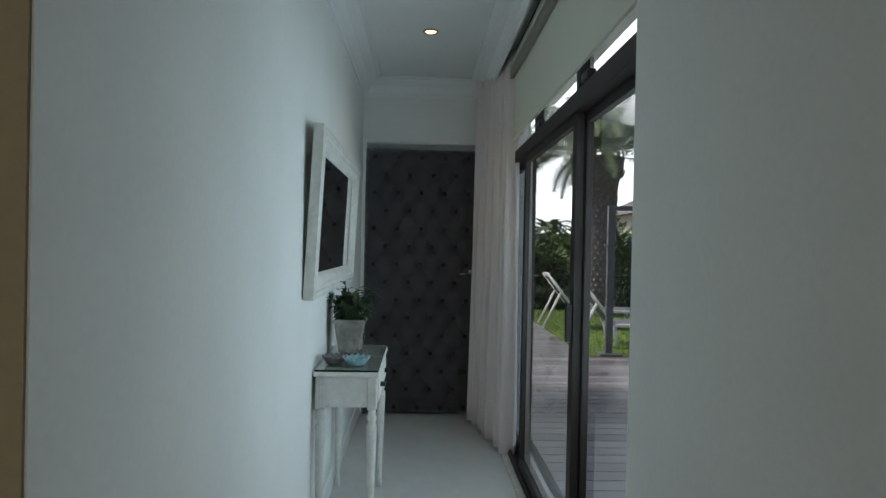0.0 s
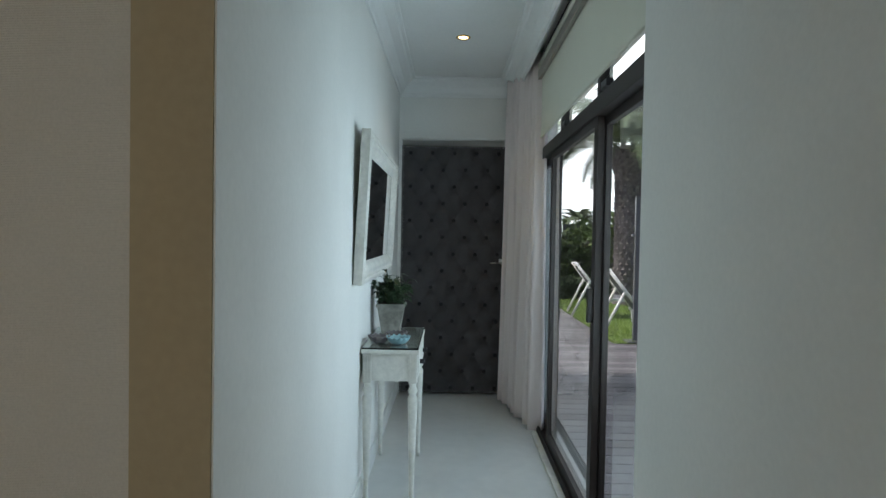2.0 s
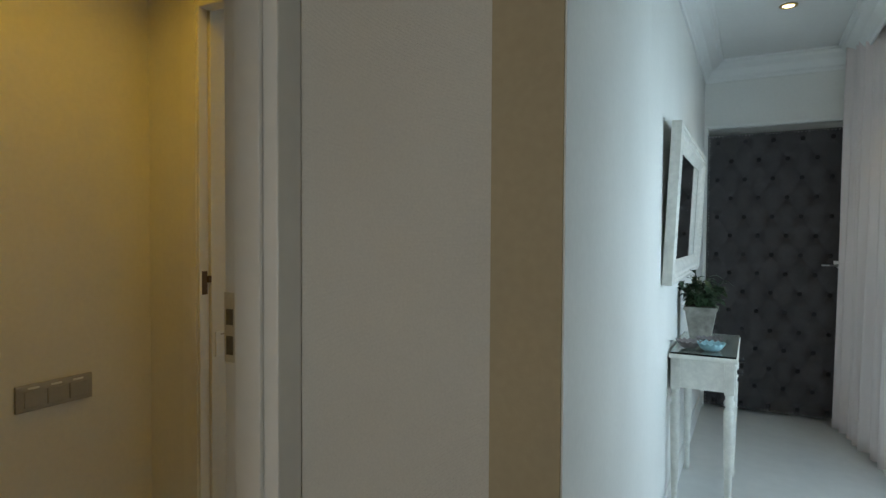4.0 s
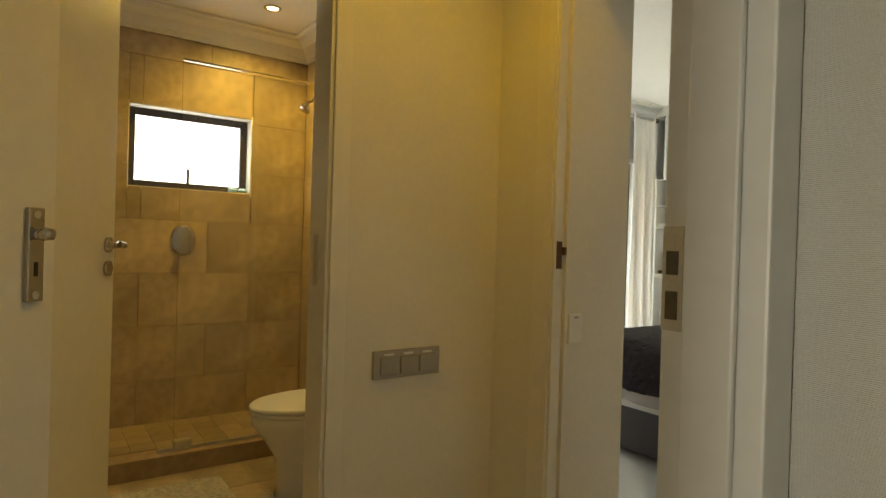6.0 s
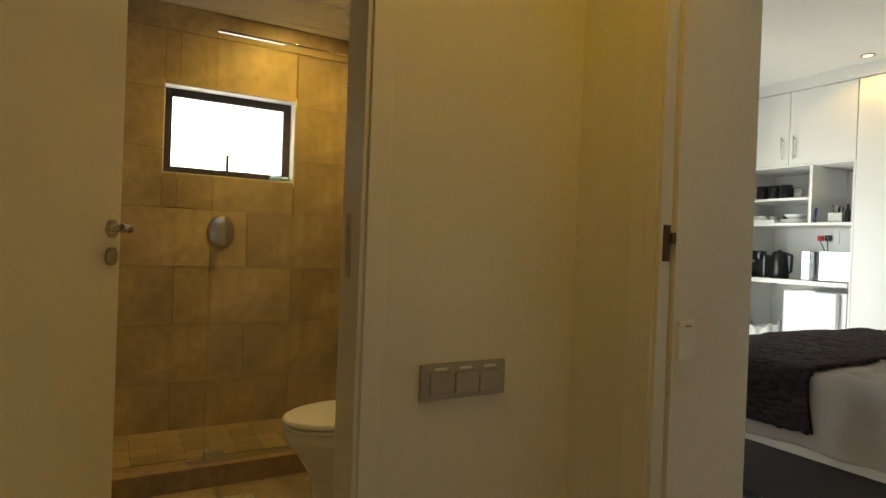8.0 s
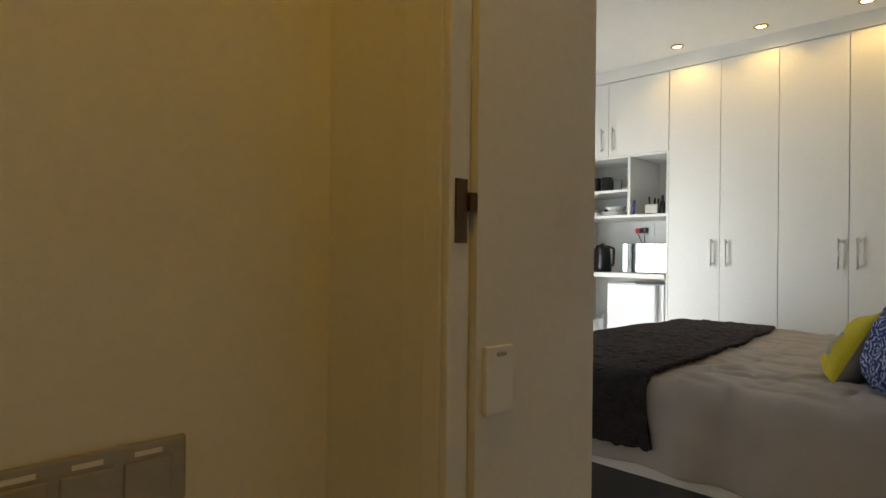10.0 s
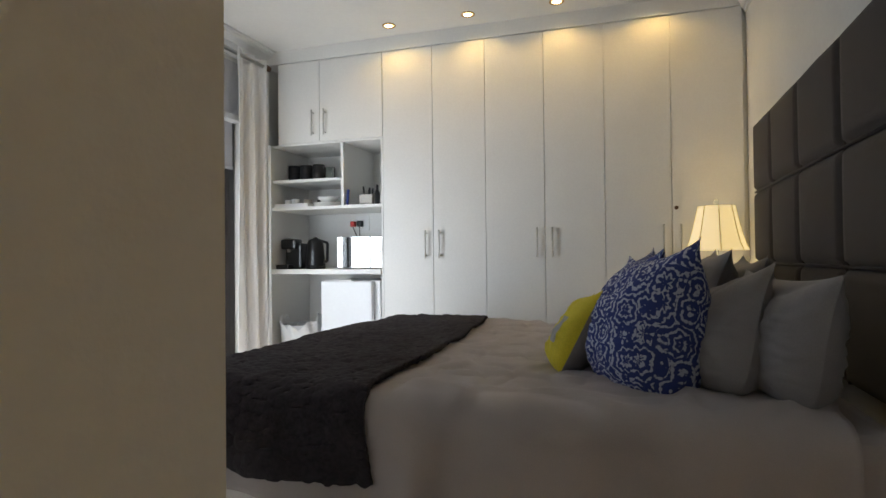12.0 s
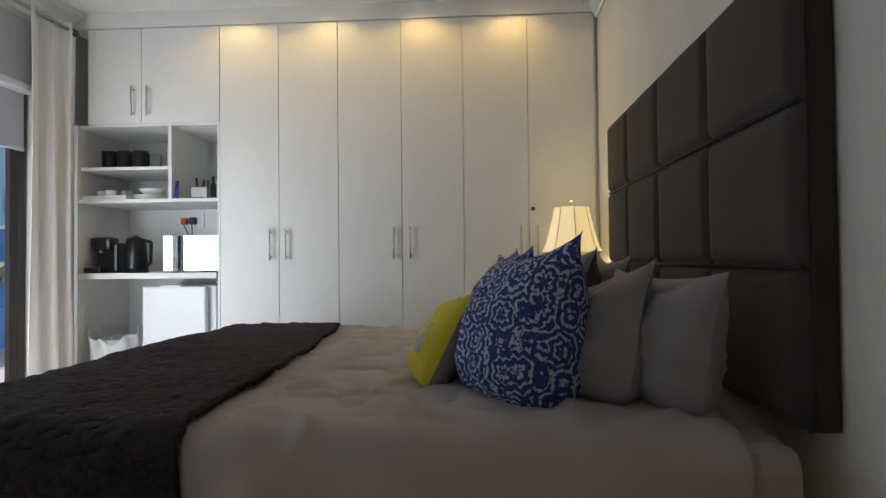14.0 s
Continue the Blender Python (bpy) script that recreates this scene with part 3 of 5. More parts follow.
def sliding_doors():
    w = tagged(thing("window_1", "dark bronze aluminium sliding glass doors with transom", "window", COR), kind="structure")
    U0, U1, V0, V1 = 1.10, 1.16, 0.884, 3.44
    part("sill_track", boxes((U0 - 0.025, U1 + 0.03, V0, V1, 0.0, 0.03), (U0 - 0.02, U0 - 0.008, V0, V1, 0.03, 0.045), (U0 + 0.03, U0 + 0.04, V0, V1, 0.03, 0.05)), DARKALU, w)
    part("threshold", boxes((U0 - 0.065, U0 - 0.026, V0, V1, 0.0, 0.014), bevel=0.003), AGED, w)
    part("head", boxes((U0 - 0.02, U1 + 0.02, V0, V1, 1.84, 1.915), bevel=0.004), DARKALU, w)
    part("top_rail", boxes((U0, U1, V0, V1, 2.28, 2.32)), DARKALU, w)
    for v in (V0, V1 - 0.05):
        part("jamb", boxes((U0 - 0.01, U1 + 0.01, v, v + 0.05, 0.03, 2.30), bevel=0.003), DARKALU, w)
    for k, (a, b) in enumerate(((0.934, 1.70), (1.655, 2.80), (2.75, 3.39))):
        o = U0 + (-0.005 if k % 2 else 0.03)
        p = part("sash", boxes((o, o + 0.03, a, a + 0.06, 0.04, 1.84), (o, o + 0.03, b - 0.06, b, 0.04, 1.84), (o, o + 0.03, a + 0.06, b - 0.06, 0.04, 0.10), (o, o + 0.03, a + 0.06, b - 0.06, 1.80, 1.84)), DARKALU, w)
        g = part("pane", boxes((o + 0.012, o + 0.018, a + 0.055, b - 0.055, 0.09, 1.81)), GLASS, p)
        g.visible_shadow = False
    part("pull_handle", boxes((U0 - 0.03, U0 - 0.005, 1.665, 1.69, 0.95, 1.10), bevel=0.005), BLACK, w)
    for a, b in ((0.934, 1.66), (1.70, 2.50), (2.54, 3.38)):
        g = part("transom_pane", boxes((U0 + 0.02, U0 + 0.026, a, b, 1.915, 2.28)), GLASS, w)
        g.visible_shadow = False
        part("transom_bar", boxes((U0, U1, b, b + 0.04, 1.915, 2.28)), DARKALU, w)
        part("stay", boxes((U0 - 0.03, U0, b - 0.22, b - 0.13, 1.915, 1.945), bevel=0.004), BLACK, w)


sliding_doors()

b = thing("roller_blind", "cream fabric roller blind drawn up over the sliding doors", "blind", COR)
part("fabric", boxes((1.068, 1.072, 0.886, 3.43, 1.995, 2.44)), CREAM, b)
part("bottom_bar", boxes((1.063, 1.077, 0.886, 3.43, 1.98, 2.0), bevel=0.004), CREAM, b)
part("roll", rod((1.067, 0.886, 2.46), (1.067, 3.43, 2.46), 0.03, 16), CREAM, b)
t = thing("curtain_track", "dark curtain track along the corridor ceiling", "curtain track", COR)
part("rail", boxes((1.075, 1.097, 0.884, 3.94, 2.53, 2.565)), DARKALU, t)
part("batten", boxes((1.040, 1.064, 0.886, 3.42, 2.37, 2.43), bevel=0.004), GREYP, t)


def curtain(name, label, m, length, top, depth, folds, material, gather=0.0, seed=0):
    c = thing(name, label, "curtain", m)

    def place(u, v):
        z = top * (1 - v) + 0.012
        s = u * length * (1 - gather * (1 - v) * 0.3)
        a = u * folds * 2 * math.pi + 0.7 * math.sin(u * 9 + seed) + 0.25 * v * math.sin(u * 14 + seed)
        d = depth * (0.55 + 0.45 * v) * math.sin(a) + 0.012 * math.sin(a * 2.3 + v * 2)
        return (d, s + 0.012 * math.sin(v * 5 + u * 21), z)
    p = part("cloth", sheet(folds * 14, 30, place), material, c)
    thick(p, 0.003)
    return c


curtain("curtain", "long pinkish-grey linen curtain gathered beside the sliding doors", pose(0.190, 3.63, 0, 0, 0, 11), 0.84, 2.54, 0.05, 7, SHEER, 0.25)

# ---- mirror, console, plant, dishes ----
def wall_mirror():
    m = thing("wall_mirror", "large mirror in a distressed white carved wooden frame", "mirror", COR @ pose(0.044, 1.72, 1.09, 0, 2.6, 0))
    L, H, F = 1.29, 0.695, 0.10
    steps = ((0, 0.040), (0.018, 0.048), (0.045, 0.038), (0.062, 0.042), (0.085, 0.030), (F, 0.016))
    bm = bmesh.new()
    rings = []
    for i, d in steps:
        rings.append([bm.verts.new((d, y, z)) for y, z in ((i, i), (L - i, i), (L - i, H - i), (i, H - i))])
    rings.insert(0, [bm.verts.new((0, y, z)) for y, z in ((0, 0), (L, 0), (L, H), (0, H))])
    for a, b_ in zip(rings, rings[1:]):
        for i in range(4):
            j = (i + 1) % 4
            bm.faces.new((a[i], a[j], b_[j], b_[i]))
    bmesh.ops.recalc_face_normals(bm, faces=bm.faces)
    part("frame", bm, AGED, m, "distressed white wooden frame")
    bm = bmesh.new()
    for i in range(46):
        y = 0.03 + i * (L - 0.06) / 45
        for z in (0.03, H - 0.03):
            bmesh.ops.create_icosphere(bm, subdivisions=1, radius=0.006, matrix=Matrix.Translation((0.043, y, z)))
    for i in range(26):
        z = 0.03 + i * (H - 0.06) / 25
        for y in (0.03, L - 0.03):
            bmesh.ops.create_icosphere(bm, subdivisions=1, radius=0.006, matrix=Matrix.Translation((0.043, y, z)))
    tagged(part("beading", bm, AGED, m), kind="stuff")
    part("glass", boxes((0.006, 0.014, F - 0.01, L - F + 0.01, F - 0.01, H - F + 0.01)), MIRROR, m)


wall_mirror()


def console():
    c = thing("console_table", "white distressed console table with turned legs and glass top", "console table", COR @ pose(0.046, 1.965, 0))
    W, L, H = 0.285, 0.66, 0.755
    part("top", boxes((0, W, 0, L, H - 0.022, H), bevel=0.005), AGED, c)
    g = part("glass_top", boxes((0.004, W - 0.004, 0.004, L - 0.004, H + 0.001, H + 0.009), bevel=0.002), CLEAR, c, "clear glass sheet with green edge")
    part("apron", boxes((0.015, W - 0.015, 0.015, L - 0.015, H - 0.155, H - 0.022)), AGED, c)
    dr = part("drawer", boxes((W - 0.016, W - 0.004, 0.06, L - 0.06, H - 0.145, H - 0.04), bevel=0.003), AGED, c)
    for y in (0.18, L - 0.18):
        part("knob", rod((W - 0.005, y, H - 0.09), (W + 0.02, y, H - 0.09), 0.012, 12), BLACK, dr)
    prof = [(0.010, 0), (0.014, 0.03), (0.012, 0.06), (0.019, 0.30), (0.022, 0.44), (0.024, 0.515), (0.015, 0.53), (0.025, 0.55), (0.016, 0.57), (0.019, 0.595)]
    for x in (0.03, W - 0.03):
        for y in (0.03, L - 0.03):
            leg = lathe(prof, 14, (x, y, 0))
            box(leg, x - 0.021, x + 0.021, y - 0.021, y + 0.021, 0.59, H - 0.022, bevel=0.003)
            for k in (-0.012, 0, 0.012):
                box(leg, x + k - 0.003, x + k + 0.003, y - 0.024, y + 0.024, 0.61, H - 0.03)
            part("leg", leg, AGED, c)


console()


def foliage(points, size, material_bm, rnd, droop=0.3):
    """Small pointed leaves, each a folded blade of four triangles."""
    bm = material_bm
    for p, out in points:
        d = Vector(out).normalized()
        side = d.cross(Vector((0, 0, 1)))
        side = side.normalized() if side.length > 0.01 else Vector((1, 0, 0))
        s = size * rnd.uniform(0.7, 1.3)
        a = Vector(p)
        mid = a + d * s * 0.5 + Vector((0, 0, 0.08 * s))
        tip = a + d * s - Vector((0, 0, droop * s))
        v = [bm.verts.new(q) for q in (a, mid + side * s * 0.24, tip, mid - side * s * 0.24, mid - Vector((0, 0, 0.05 * s)))]
        for f in ((0, 4, 1), (1, 4, 2), (2, 4, 3), (3, 4, 0)):
            bm.faces.new([v[i] for i in f])
    return bm


def pot_plant():
    rnd = random.Random(4)
    c = thing("potted_plant", "dark green leafy plant in a weathered tapered clay pot", "plant", COR @ pose(0.15, 2.40, 0.765))
    bm = bmesh.new()
    for k, (h0, h1, a, b_) in enumerate(((0, 0.15, 0.048, 0.072), (0.15, 0.17, 0.08, 0.08))):
        lo = [bm.verts.new((sx * a, sy * a, h0)) for sx, sy in ((-1, -1), (1, -1), (1, 1), (-1, 1))]
        hi = [bm.verts.new((sx * b_, sy * b_, h1)) for sx, sy in ((-1, -1), (1, -1), (1, 1), (-1, 1))]
        bm.faces.new(lo[::-1]), bm.faces.new(hi)
        for i in range(4):
            j = (i + 1) % 4
            bm.faces.new((lo[i], lo[j], hi[j], hi[i]))
    bmesh.ops.bevel(bm, geom=bm.edges[:], offset=0.004, segments=2, affect="EDGES")
    part("pot", bm, POT, c, "weathered grey clay pot")
    part("soil", boxes((-0.07, 0.07, -0.07, 0.07, 0.165, 0.174)), SOIL, c)
    stems, pts = bmesh.new(), []
    for i in range(26):
        a, r = rnd.uniform(0, 6.28), rnd.uniform(0.02, 0.115)
        top = Vector((r * math.cos(a), r * math.sin(a), 0.17 + rnd.uniform(0.06, 0.20) - r * 0.5))
        base = Vector((0.02 * math.cos(a), 0.02 * math.sin(a), 0.17))
        rod(base, top, 0.0025, 5, bm=stems)
        for k in range(13):
            f = rnd.uniform(0.35, 1.0)
            b2 = rnd.uniform(0, 6.28)
            pts.append((base.lerp(top, f), (math.cos(b2), math.sin(b2), rnd.uniform(-0.2, 0.7))))
    part("stems", stems, LEAF, c)
    tagged(part("leaves", foliage(pts, 0.062, bmesh.new(), rnd), LEAF, c), kind="stuff")


pot_plant()


def shell_dish(label, m, r, material):
    def place(u, v):
        a = u * 2 * math.pi
        ruff = 1 + 0.07 * math.sin(a * 13) * v
        rr = r * (0.35 + 0.65 * v ** 0.8) * ruff
        return (rr * math.cos(a), rr * math.sin(a), 0.004 + 0.6 * r * v ** 1.8 + 0.004 * math.sin(a * 13) * v)
    bm = sheet(78, 8, place)
    bmesh.ops.remove_doubles(bm, verts=bm.verts, dist=0.0001)
    bmesh.ops.create_circle(bm, cap_ends=True, segments=26, radius=r * 0.36, matrix=Matrix.Translation((0, 0, 0.004)))
    ob = solid("shell_dish", bm, material, label, "dish", m, "dishes on the console table")
    thick(ob, 0.004)


shell_dish("brown ruffled shell-shaped dish on the console table", COR @ pose(0.12, 2.10, 0.765), 0.055, SHELLA)
shell_dish("brown ruffled shell-shaped dish on the console table", COR @ pose(0.20, 2.22, 0.765), 0.055, SHELLA)
shell_dish("turquoise ruffled shell-shaped dish on the console table", COR @ pose(0.22, 2.07, 0.765), 0.058, SHELLB)


def downlight(p, energy, degrees=80, blend=0.8, rim=None, group="ceiling downlights", colour=WARM):
    d = thing("downlight", "round recessed ceiling downlight, lit", "ceiling light", pose(*p), group)
    part("ring", lathe([(0.046, -0.001), (0.047, -0.006), (0.036, -0.008), (0.034, -0.003)], 24), rim or BRASS, d)
    part("bulb", lathe([(0.001, -0.005), (0.030, -0.005), (0.030, -0.003)], 20), LAMPON, d)
    spot("downlight_lamp", (p[0], p[1], p[2] - 0.02), energy, degrees, blend, colour)

downlight((-0.357, 3.50, H_COR), 3, 110)
spot("lobby_lamp", (-1.88, 0.62, H_LOB - 0.03), 13.0, 128, 0.9)


# ---- lobby fittings ----
def switch_plate():
    s = thing("light_switch", "champagne triple light switch plate on the lobby wall", "light switch", pose(-2.435, 0.637, 0.76))
    part("frame", boxes((0, 0.010, 0, 0.228, 0, 0.082), bevel=0.003), GREYP, s)
    for i in range(3):
        y = 0.022 + i * 0.066
        part("rocker", boxes((0.009, 0.015, y, y + 0.056, 0.012, 0.062), bevel=0.003), GREYP, s)
        part("label_strip", boxes((0.0095, 0.0115, y + 0.012, y + 0.044, 0.067, 0.073)), TRIM, s)


switch_plate()
s = thing("single_switch", "white blank light switch plate by the bedroom door", "light switch", pose(-2.1495, 1.125, 0.873, 0, 0, -4.7))
part("plate", boxes((0, 0.009, 0, 0.050, 0, 0.088), bevel=0.003), WHITEP, s)
part("rocker", boxes((0.008, 0.0115, 0.018, 0.034, 0.075, 0.080), bevel=0.001), GREYP, s)


# ---- bathroom ----
def bathroom():
    w = tagged(thing("window_2", "small frosted bathroom window in a dark frame", "window"), kind="structure")
    Y0, Y1, Z0, Z1 = 0.25, 0.925, 1.43, 1.89
    for d in ((-4.75, -4.70, Y0, Y0 + 0.045, Z0, Z1), (-4.75, -4.70, Y1 - 0.045, Y1, Z0, Z1), (-4.75, -4.70, Y0 + 0.045, Y1 - 0.045, Z0, Z0 + 0.045), (-4.75, -4.70, Y0 + 0.045, Y1 - 0.045, Z1 - 0.045, Z1)):
        part("frame", boxes(d, bevel=0.004), DARKALU, w)
    # The pane itself emits, in place of daylight from outside.
    part("pane", boxes((-4.728, -4.722, Y0 + 0.04, Y1 - 0.04, Z0 + 0.04, Z1 - 0.04)), glow("frosted_pane_daylight_glow", (0.95, 0.98, 1.0), 3.0), w, "frosted pane with daylight put in as its own glow")
    part("handle", boxes((-4.70, -4.68, 0.57, 0.585, Z0 + 0.02, Z0 + 0.13), bevel=0.003), DARKALU, w)
    part("reveal", boxes((-4.70, -4.617, Y0 - 0.02, Y0 + 0.004, Z0 - 0.02, Z1 + 0.02), (-4.70, -4.617, Y1 - 0.004, Y1 + 0.02, Z0 - 0.02, Z1 + 0.02), (-4.70, -4.617, Y0 + 0.004, Y1 - 0.004, Z1 - 0.004, Z1 + 0.02), (-4.70, -4.612, Y0 + 0.004, Y1 - 0.004, Z0 - 0.02, Z0 + 0.004)), TRIM, w)
    for y in (0.83, 0.89):
        bm = bmesh.new()
        bmesh.ops.create_uvsphere(bm, u_segments=14, v_segments=8, radius=0.03, matrix=Matrix.Diagonal((1, 1, 0.55, 1)))
        solid("soap", bm, SHELLB, "pale oval soap on the bathroom window sill", "soap", pose(-4.655, y, Z0 + 0.02), "soaps")
    k = tagged(thing("shower_kerb", "stone-tiled shower kerb with a glass door track", "shower kerb"), kind="structure")
    part("kerb", boxes((-4.12, -4.0, -0.9, 1.28, -0.004, 0.10), bevel=0.006), mat("kerb_stone", (0.42, 0.30, 0.19), 0.5, grain=0.25, scale=22, stain=0.2, bump=0.2), k)
    part("track", boxes((-4.075, -4.045, 0.35, 1.28, 0.10, 0.115)), STEEL, k)
    part("hinge", boxes((-4.085, -4.035, 0.42, 0.50, 0.10, 0.15), bevel=0.004), STEEL, k)
    g = solid("shower_screen", boxes((-4.064, -4.056, 0.42, 1.27, 0.115, 2.02)), GLASS, "clear frameless glass shower screen", "shower screen")
    g.visible_shadow = False
    # Bright rod added in place of the glass screen's top edge.
    r = thing("screen_edge_line", "thin chrome rod standing in for the screen's bright top edge", "rail")
    part("bar", rod((-4.06, 0.42, 2.03), (-4.06, 1.10, 2.03), 0.0035), CHROME, r)
    m = thing("shower_mixer", "round chrome shower mixer on the tiles", "shower mixer", pose(-4.612, 0.545, 1.135))
    part("plate", lathe([(0.001, 0), (0.07, 0), (0.07, 0.008), (0.055, 0.014), (0.001, 0.014)], 28), CHROME, m).matrix_basis = pose(0, 0, 0, 0, 90, 0) @ Matrix.Diagonal((1.3, 1, 1, 1))
    part("lever", rod((0.012, 0, -0.01), (0.06, 0, -0.015), 0.02, 16), CHROME, m)
    h = thing("wall_shower", "chrome shower head on a short wall arm", "shower head", pose(-4.2, 1.27, 1.98))
    a = rod((0, 0, 0), (0, -0.09, 0.02), 0.010)
    rod((0, -0.09, 0.02), (0, -0.14, -0.03), 0.010, bm=a)
    part("arm", a, CHROME, h)
    part("rose", lathe([(0.012, 0.03), (0.028, 0.0), (0.035, -0.03), (0.03, -0.036)], 18), CHROME, h).matrix_basis = pose(0, -0.155, -0.045, -30, 0, 0)
    t = thing("shower_tap", "chrome hand shower holder on the side wall", "tap", pose(-4.25, 1.268, 1.78))
    part("body", rod((0, 0, 0), (0, -0.06, 0), 0.015), CHROME, t)
    part("lever", rod((0, -0.05, -0.005), (0, -0.09, 0.015), 0.008), CHROME, t)

    # toilet, bowl towards -y
    t = thing("toilet", "white porcelain toilet with closed lid", "toilet", pose(-3.50, 1.27, 0))

    def egg(a, w, l0, l1, c=-0.36):
        s = math.sin(a)
        return w * math.cos(a), c + (l1 if s > 0 else l0) * s
    bm = bmesh.new()
    rings = []
    for z, w, l0, l1 in ((0, 0.11, 0.17, 0.2), (0.05, 0.105, 0.16, 0.2), (0.18, 0.11, 0.17, 0.2), (0.28, 0.15, 0.23, 0.2), (0.34, 0.178, 0.275, 0.2), (0.385, 0.183, 0.285, 0.2)):
        rings.append([bm.verts.new((*egg(2 * math.pi * i / 40, w, l0, l1), z)) for i in range(40)])
    for p, q in zip(rings, rings[1:]):
        for i in range(40):
            f = bm.faces.new((p[i], p[(i + 1) % 40], q[(i + 1) % 40], q[i]))
            f.smooth = True
    bm.faces.new(rings[0][::-1]), bm.faces.new(rings[-1])
    part("bowl", bm, PORC, t)

    def slab(z0, z1, w, l0):
        bm = bmesh.new()
        lv = ((z0, 0.985), (z0 + 0.004, 1.0), (z1 - 0.006, 1.0), (z1, 0.96))
        rs = [[bm.verts.new((*egg(2 * math.pi * i / 40, w * k, l0 * k, 0.19), z)) for i in range(40)] for z, k in lv]
        for p, q in zip(rs, rs[1:]):
            for i in range(40):
                bm.faces.new((p[i], p[(i + 1) % 40], q[(i + 1) % 40], q[i])).smooth = True
        bm.faces.new(rs[0][::-1]), bm.faces.new(rs[-1])
        return bm
    part("seat", slab(0.387, 0.404, 0.186, 0.29), PORC, t)
    part("lid", slab(0.407, 0.428, 0.186, 0.29), PORC, t)
    part("cistern", boxes((-0.19, 0.19, -0.17, 0, 0.39, 0.78), bevel=0.02), PORC, t)
    part("neck", boxes((-0.11, 0.11, -0.2, 0, 0, 0.39), bevel=0.015), PORC, t)

    def rug(u, v):
        x, y = -3.86 + u * 0.55, -0.18 + v * 0.78
        e = min(u, 1 - u, v, 1 - v)
        return (x, y, 0.004 + 0.022 * min(1, e * 18) + 0.008 * noise2(x, y, 45) * min(1, e * 18))
    solid("bath_mat", sheet(60, 80, rug), MAT, "shaggy grey cream bath mat on the tiles", "bath mat")
    downlight((-4.16, 0.886, H_BATH), 26, 160, 0.9, colour=(1.0, 0.66, 0.12))


bathroom()


# ---- bedroom: fitted cupboards ----
BEFORE_BEDROOM = set(scene.objects)
YF = 4.93          # the cupboards' front plane


def bar_handle(parent, x, z0, z1, y):
    h = rod((x, y - 0.032, z0), (x, y - 0.032, z1), 0.006)
    for z in (z0 + 0.02, z1 - 0.02):
        rod((x, y, z), (x, y - 0.032, z), 0.005, bm=h)
    part("handle", h, STEEL, parent, "brushed steel bar handle")


def cupboard(name, label, x0, x1, split, z0, z1, hz0, hz1, group):
    c = thing(name, label, "cupboard", None, group)
    part("body", boxes((x0, x1, YF + 0.019, 5.5, z0, z1)), MELA, c)
    for a, b_, hx in ((x0, split, split - 0.05), (split, x1, split + 0.05)):
        d = part("door", boxes((a + 0.0018, b_ - 0.0018, YF, YF + 0.018, z0 + 0.003, z1 - 0.002), bevel=0.0012), MELA, c)
        bar_handle(d, hx, hz0, hz1, YF)
    return c


G = "fitted bedroom cupboards"
cupboard("tall_cupboard", "tall white two-door wardrobe with steel bar handles", -3.565, -2.812, -3.188, 0.08, 2.49, 1.005, 1.20, G)
cupboard("tall_cupboard", "tall white two-door wardrobe with steel bar handles", -2.812, -2.034, -2.415, 0.08, 2.49, 1.005, 1.20, G)
c3 = cupboard("tall_cupboard", "tall white two-door wardrobe behind the bedside lamp", -2.034, -1.235, -1.64, 0.08, 2.49, 1.005, 1.20, G)
part("lock", rod((-1.615, YF - 0.012, 1.30), (-1.615, YF, 1.30), 0.012, 14), BRONZE, c3, "small brass lock")
cupboard("wall_cupboard", "white two-door top cupboard above open shelves", -4.43, -3.568, -4.075, 1.88, 2.49, 1.925, 2.115, G)
struct("trim_cupboards", boxes((-4.55, -1.212, YF - 0.012, 5.5, 2.492, H_BED)), MELA, "plain white bulkhead above the cupboards")
struct("trim_plinth", boxes((-3.565, -1.235, YF + 0.05, 5.5, 0, 0.08)), MELA, "recessed white plinth under the wardrobes")
struct("trim_filler", boxes((-1.234, -1.211, YF + 0.03, 5.5, 0, 2.49)), MELA, "white filler strip beside the wardrobe")
sh = thing("open_shelves", "white open kitchenette shelves between cupboards", "shelf unit")
part("side_panel", boxes((-4.52, -4.497, YF, 5.5, 0, 1.88)), MELA, sh)
part("side_panel", boxes((-3.583, -3.567, YF + 0.002, 5.5, 0, 1.88)), MELA, sh)
part("back_panel", boxes((-4.497, -3.583, 5.48, 5.5, 0, 1.88)), MELA, sh)
part("shelf", boxes((-4.497, -3.912, YF + 0.03, 5.48, 1.592, 1.612)), MELA, sh)
part("shelf", boxes((-4.497, -3.583, YF + 0.01, 5.48, 1.380, 1.402)), MELA, sh)
part("divider", boxes((-3.912, -3.89, YF + 0.02, 5.48, 1.402, 1.88)), MELA, sh)
part("top", boxes((-4.55, -3.567, YF + 0.02, 5.5, 1.868, 1.8795)), MELA, sh)
solid("worktop", boxes((-4.496, -3.584, YF - 0.012, 5.479, 0.895, 0.932), bevel=0.003), MELA, "white worktop of the kitchenette", "worktop")


def can(x, y, z, r, h, material, label, lid=None, category="canister"):
    c = thing("canister" if category == "canister" else "cup", label, category, pose(x, y, z), "things on the shelves")
    part("body", lathe([(r * 0.97, 0), (r, 0.004), (r, h * 0.86), (r * 0.96, h * 0.87)], 22), material, c)
    part("lid", lathe([(r, h * 0.88), (r * 1.01, h * 0.9), (r * 1.0, h), (r * 0.4, h), (r * 0.35, h * 1.03)], 22), lid or material, c)
    return c


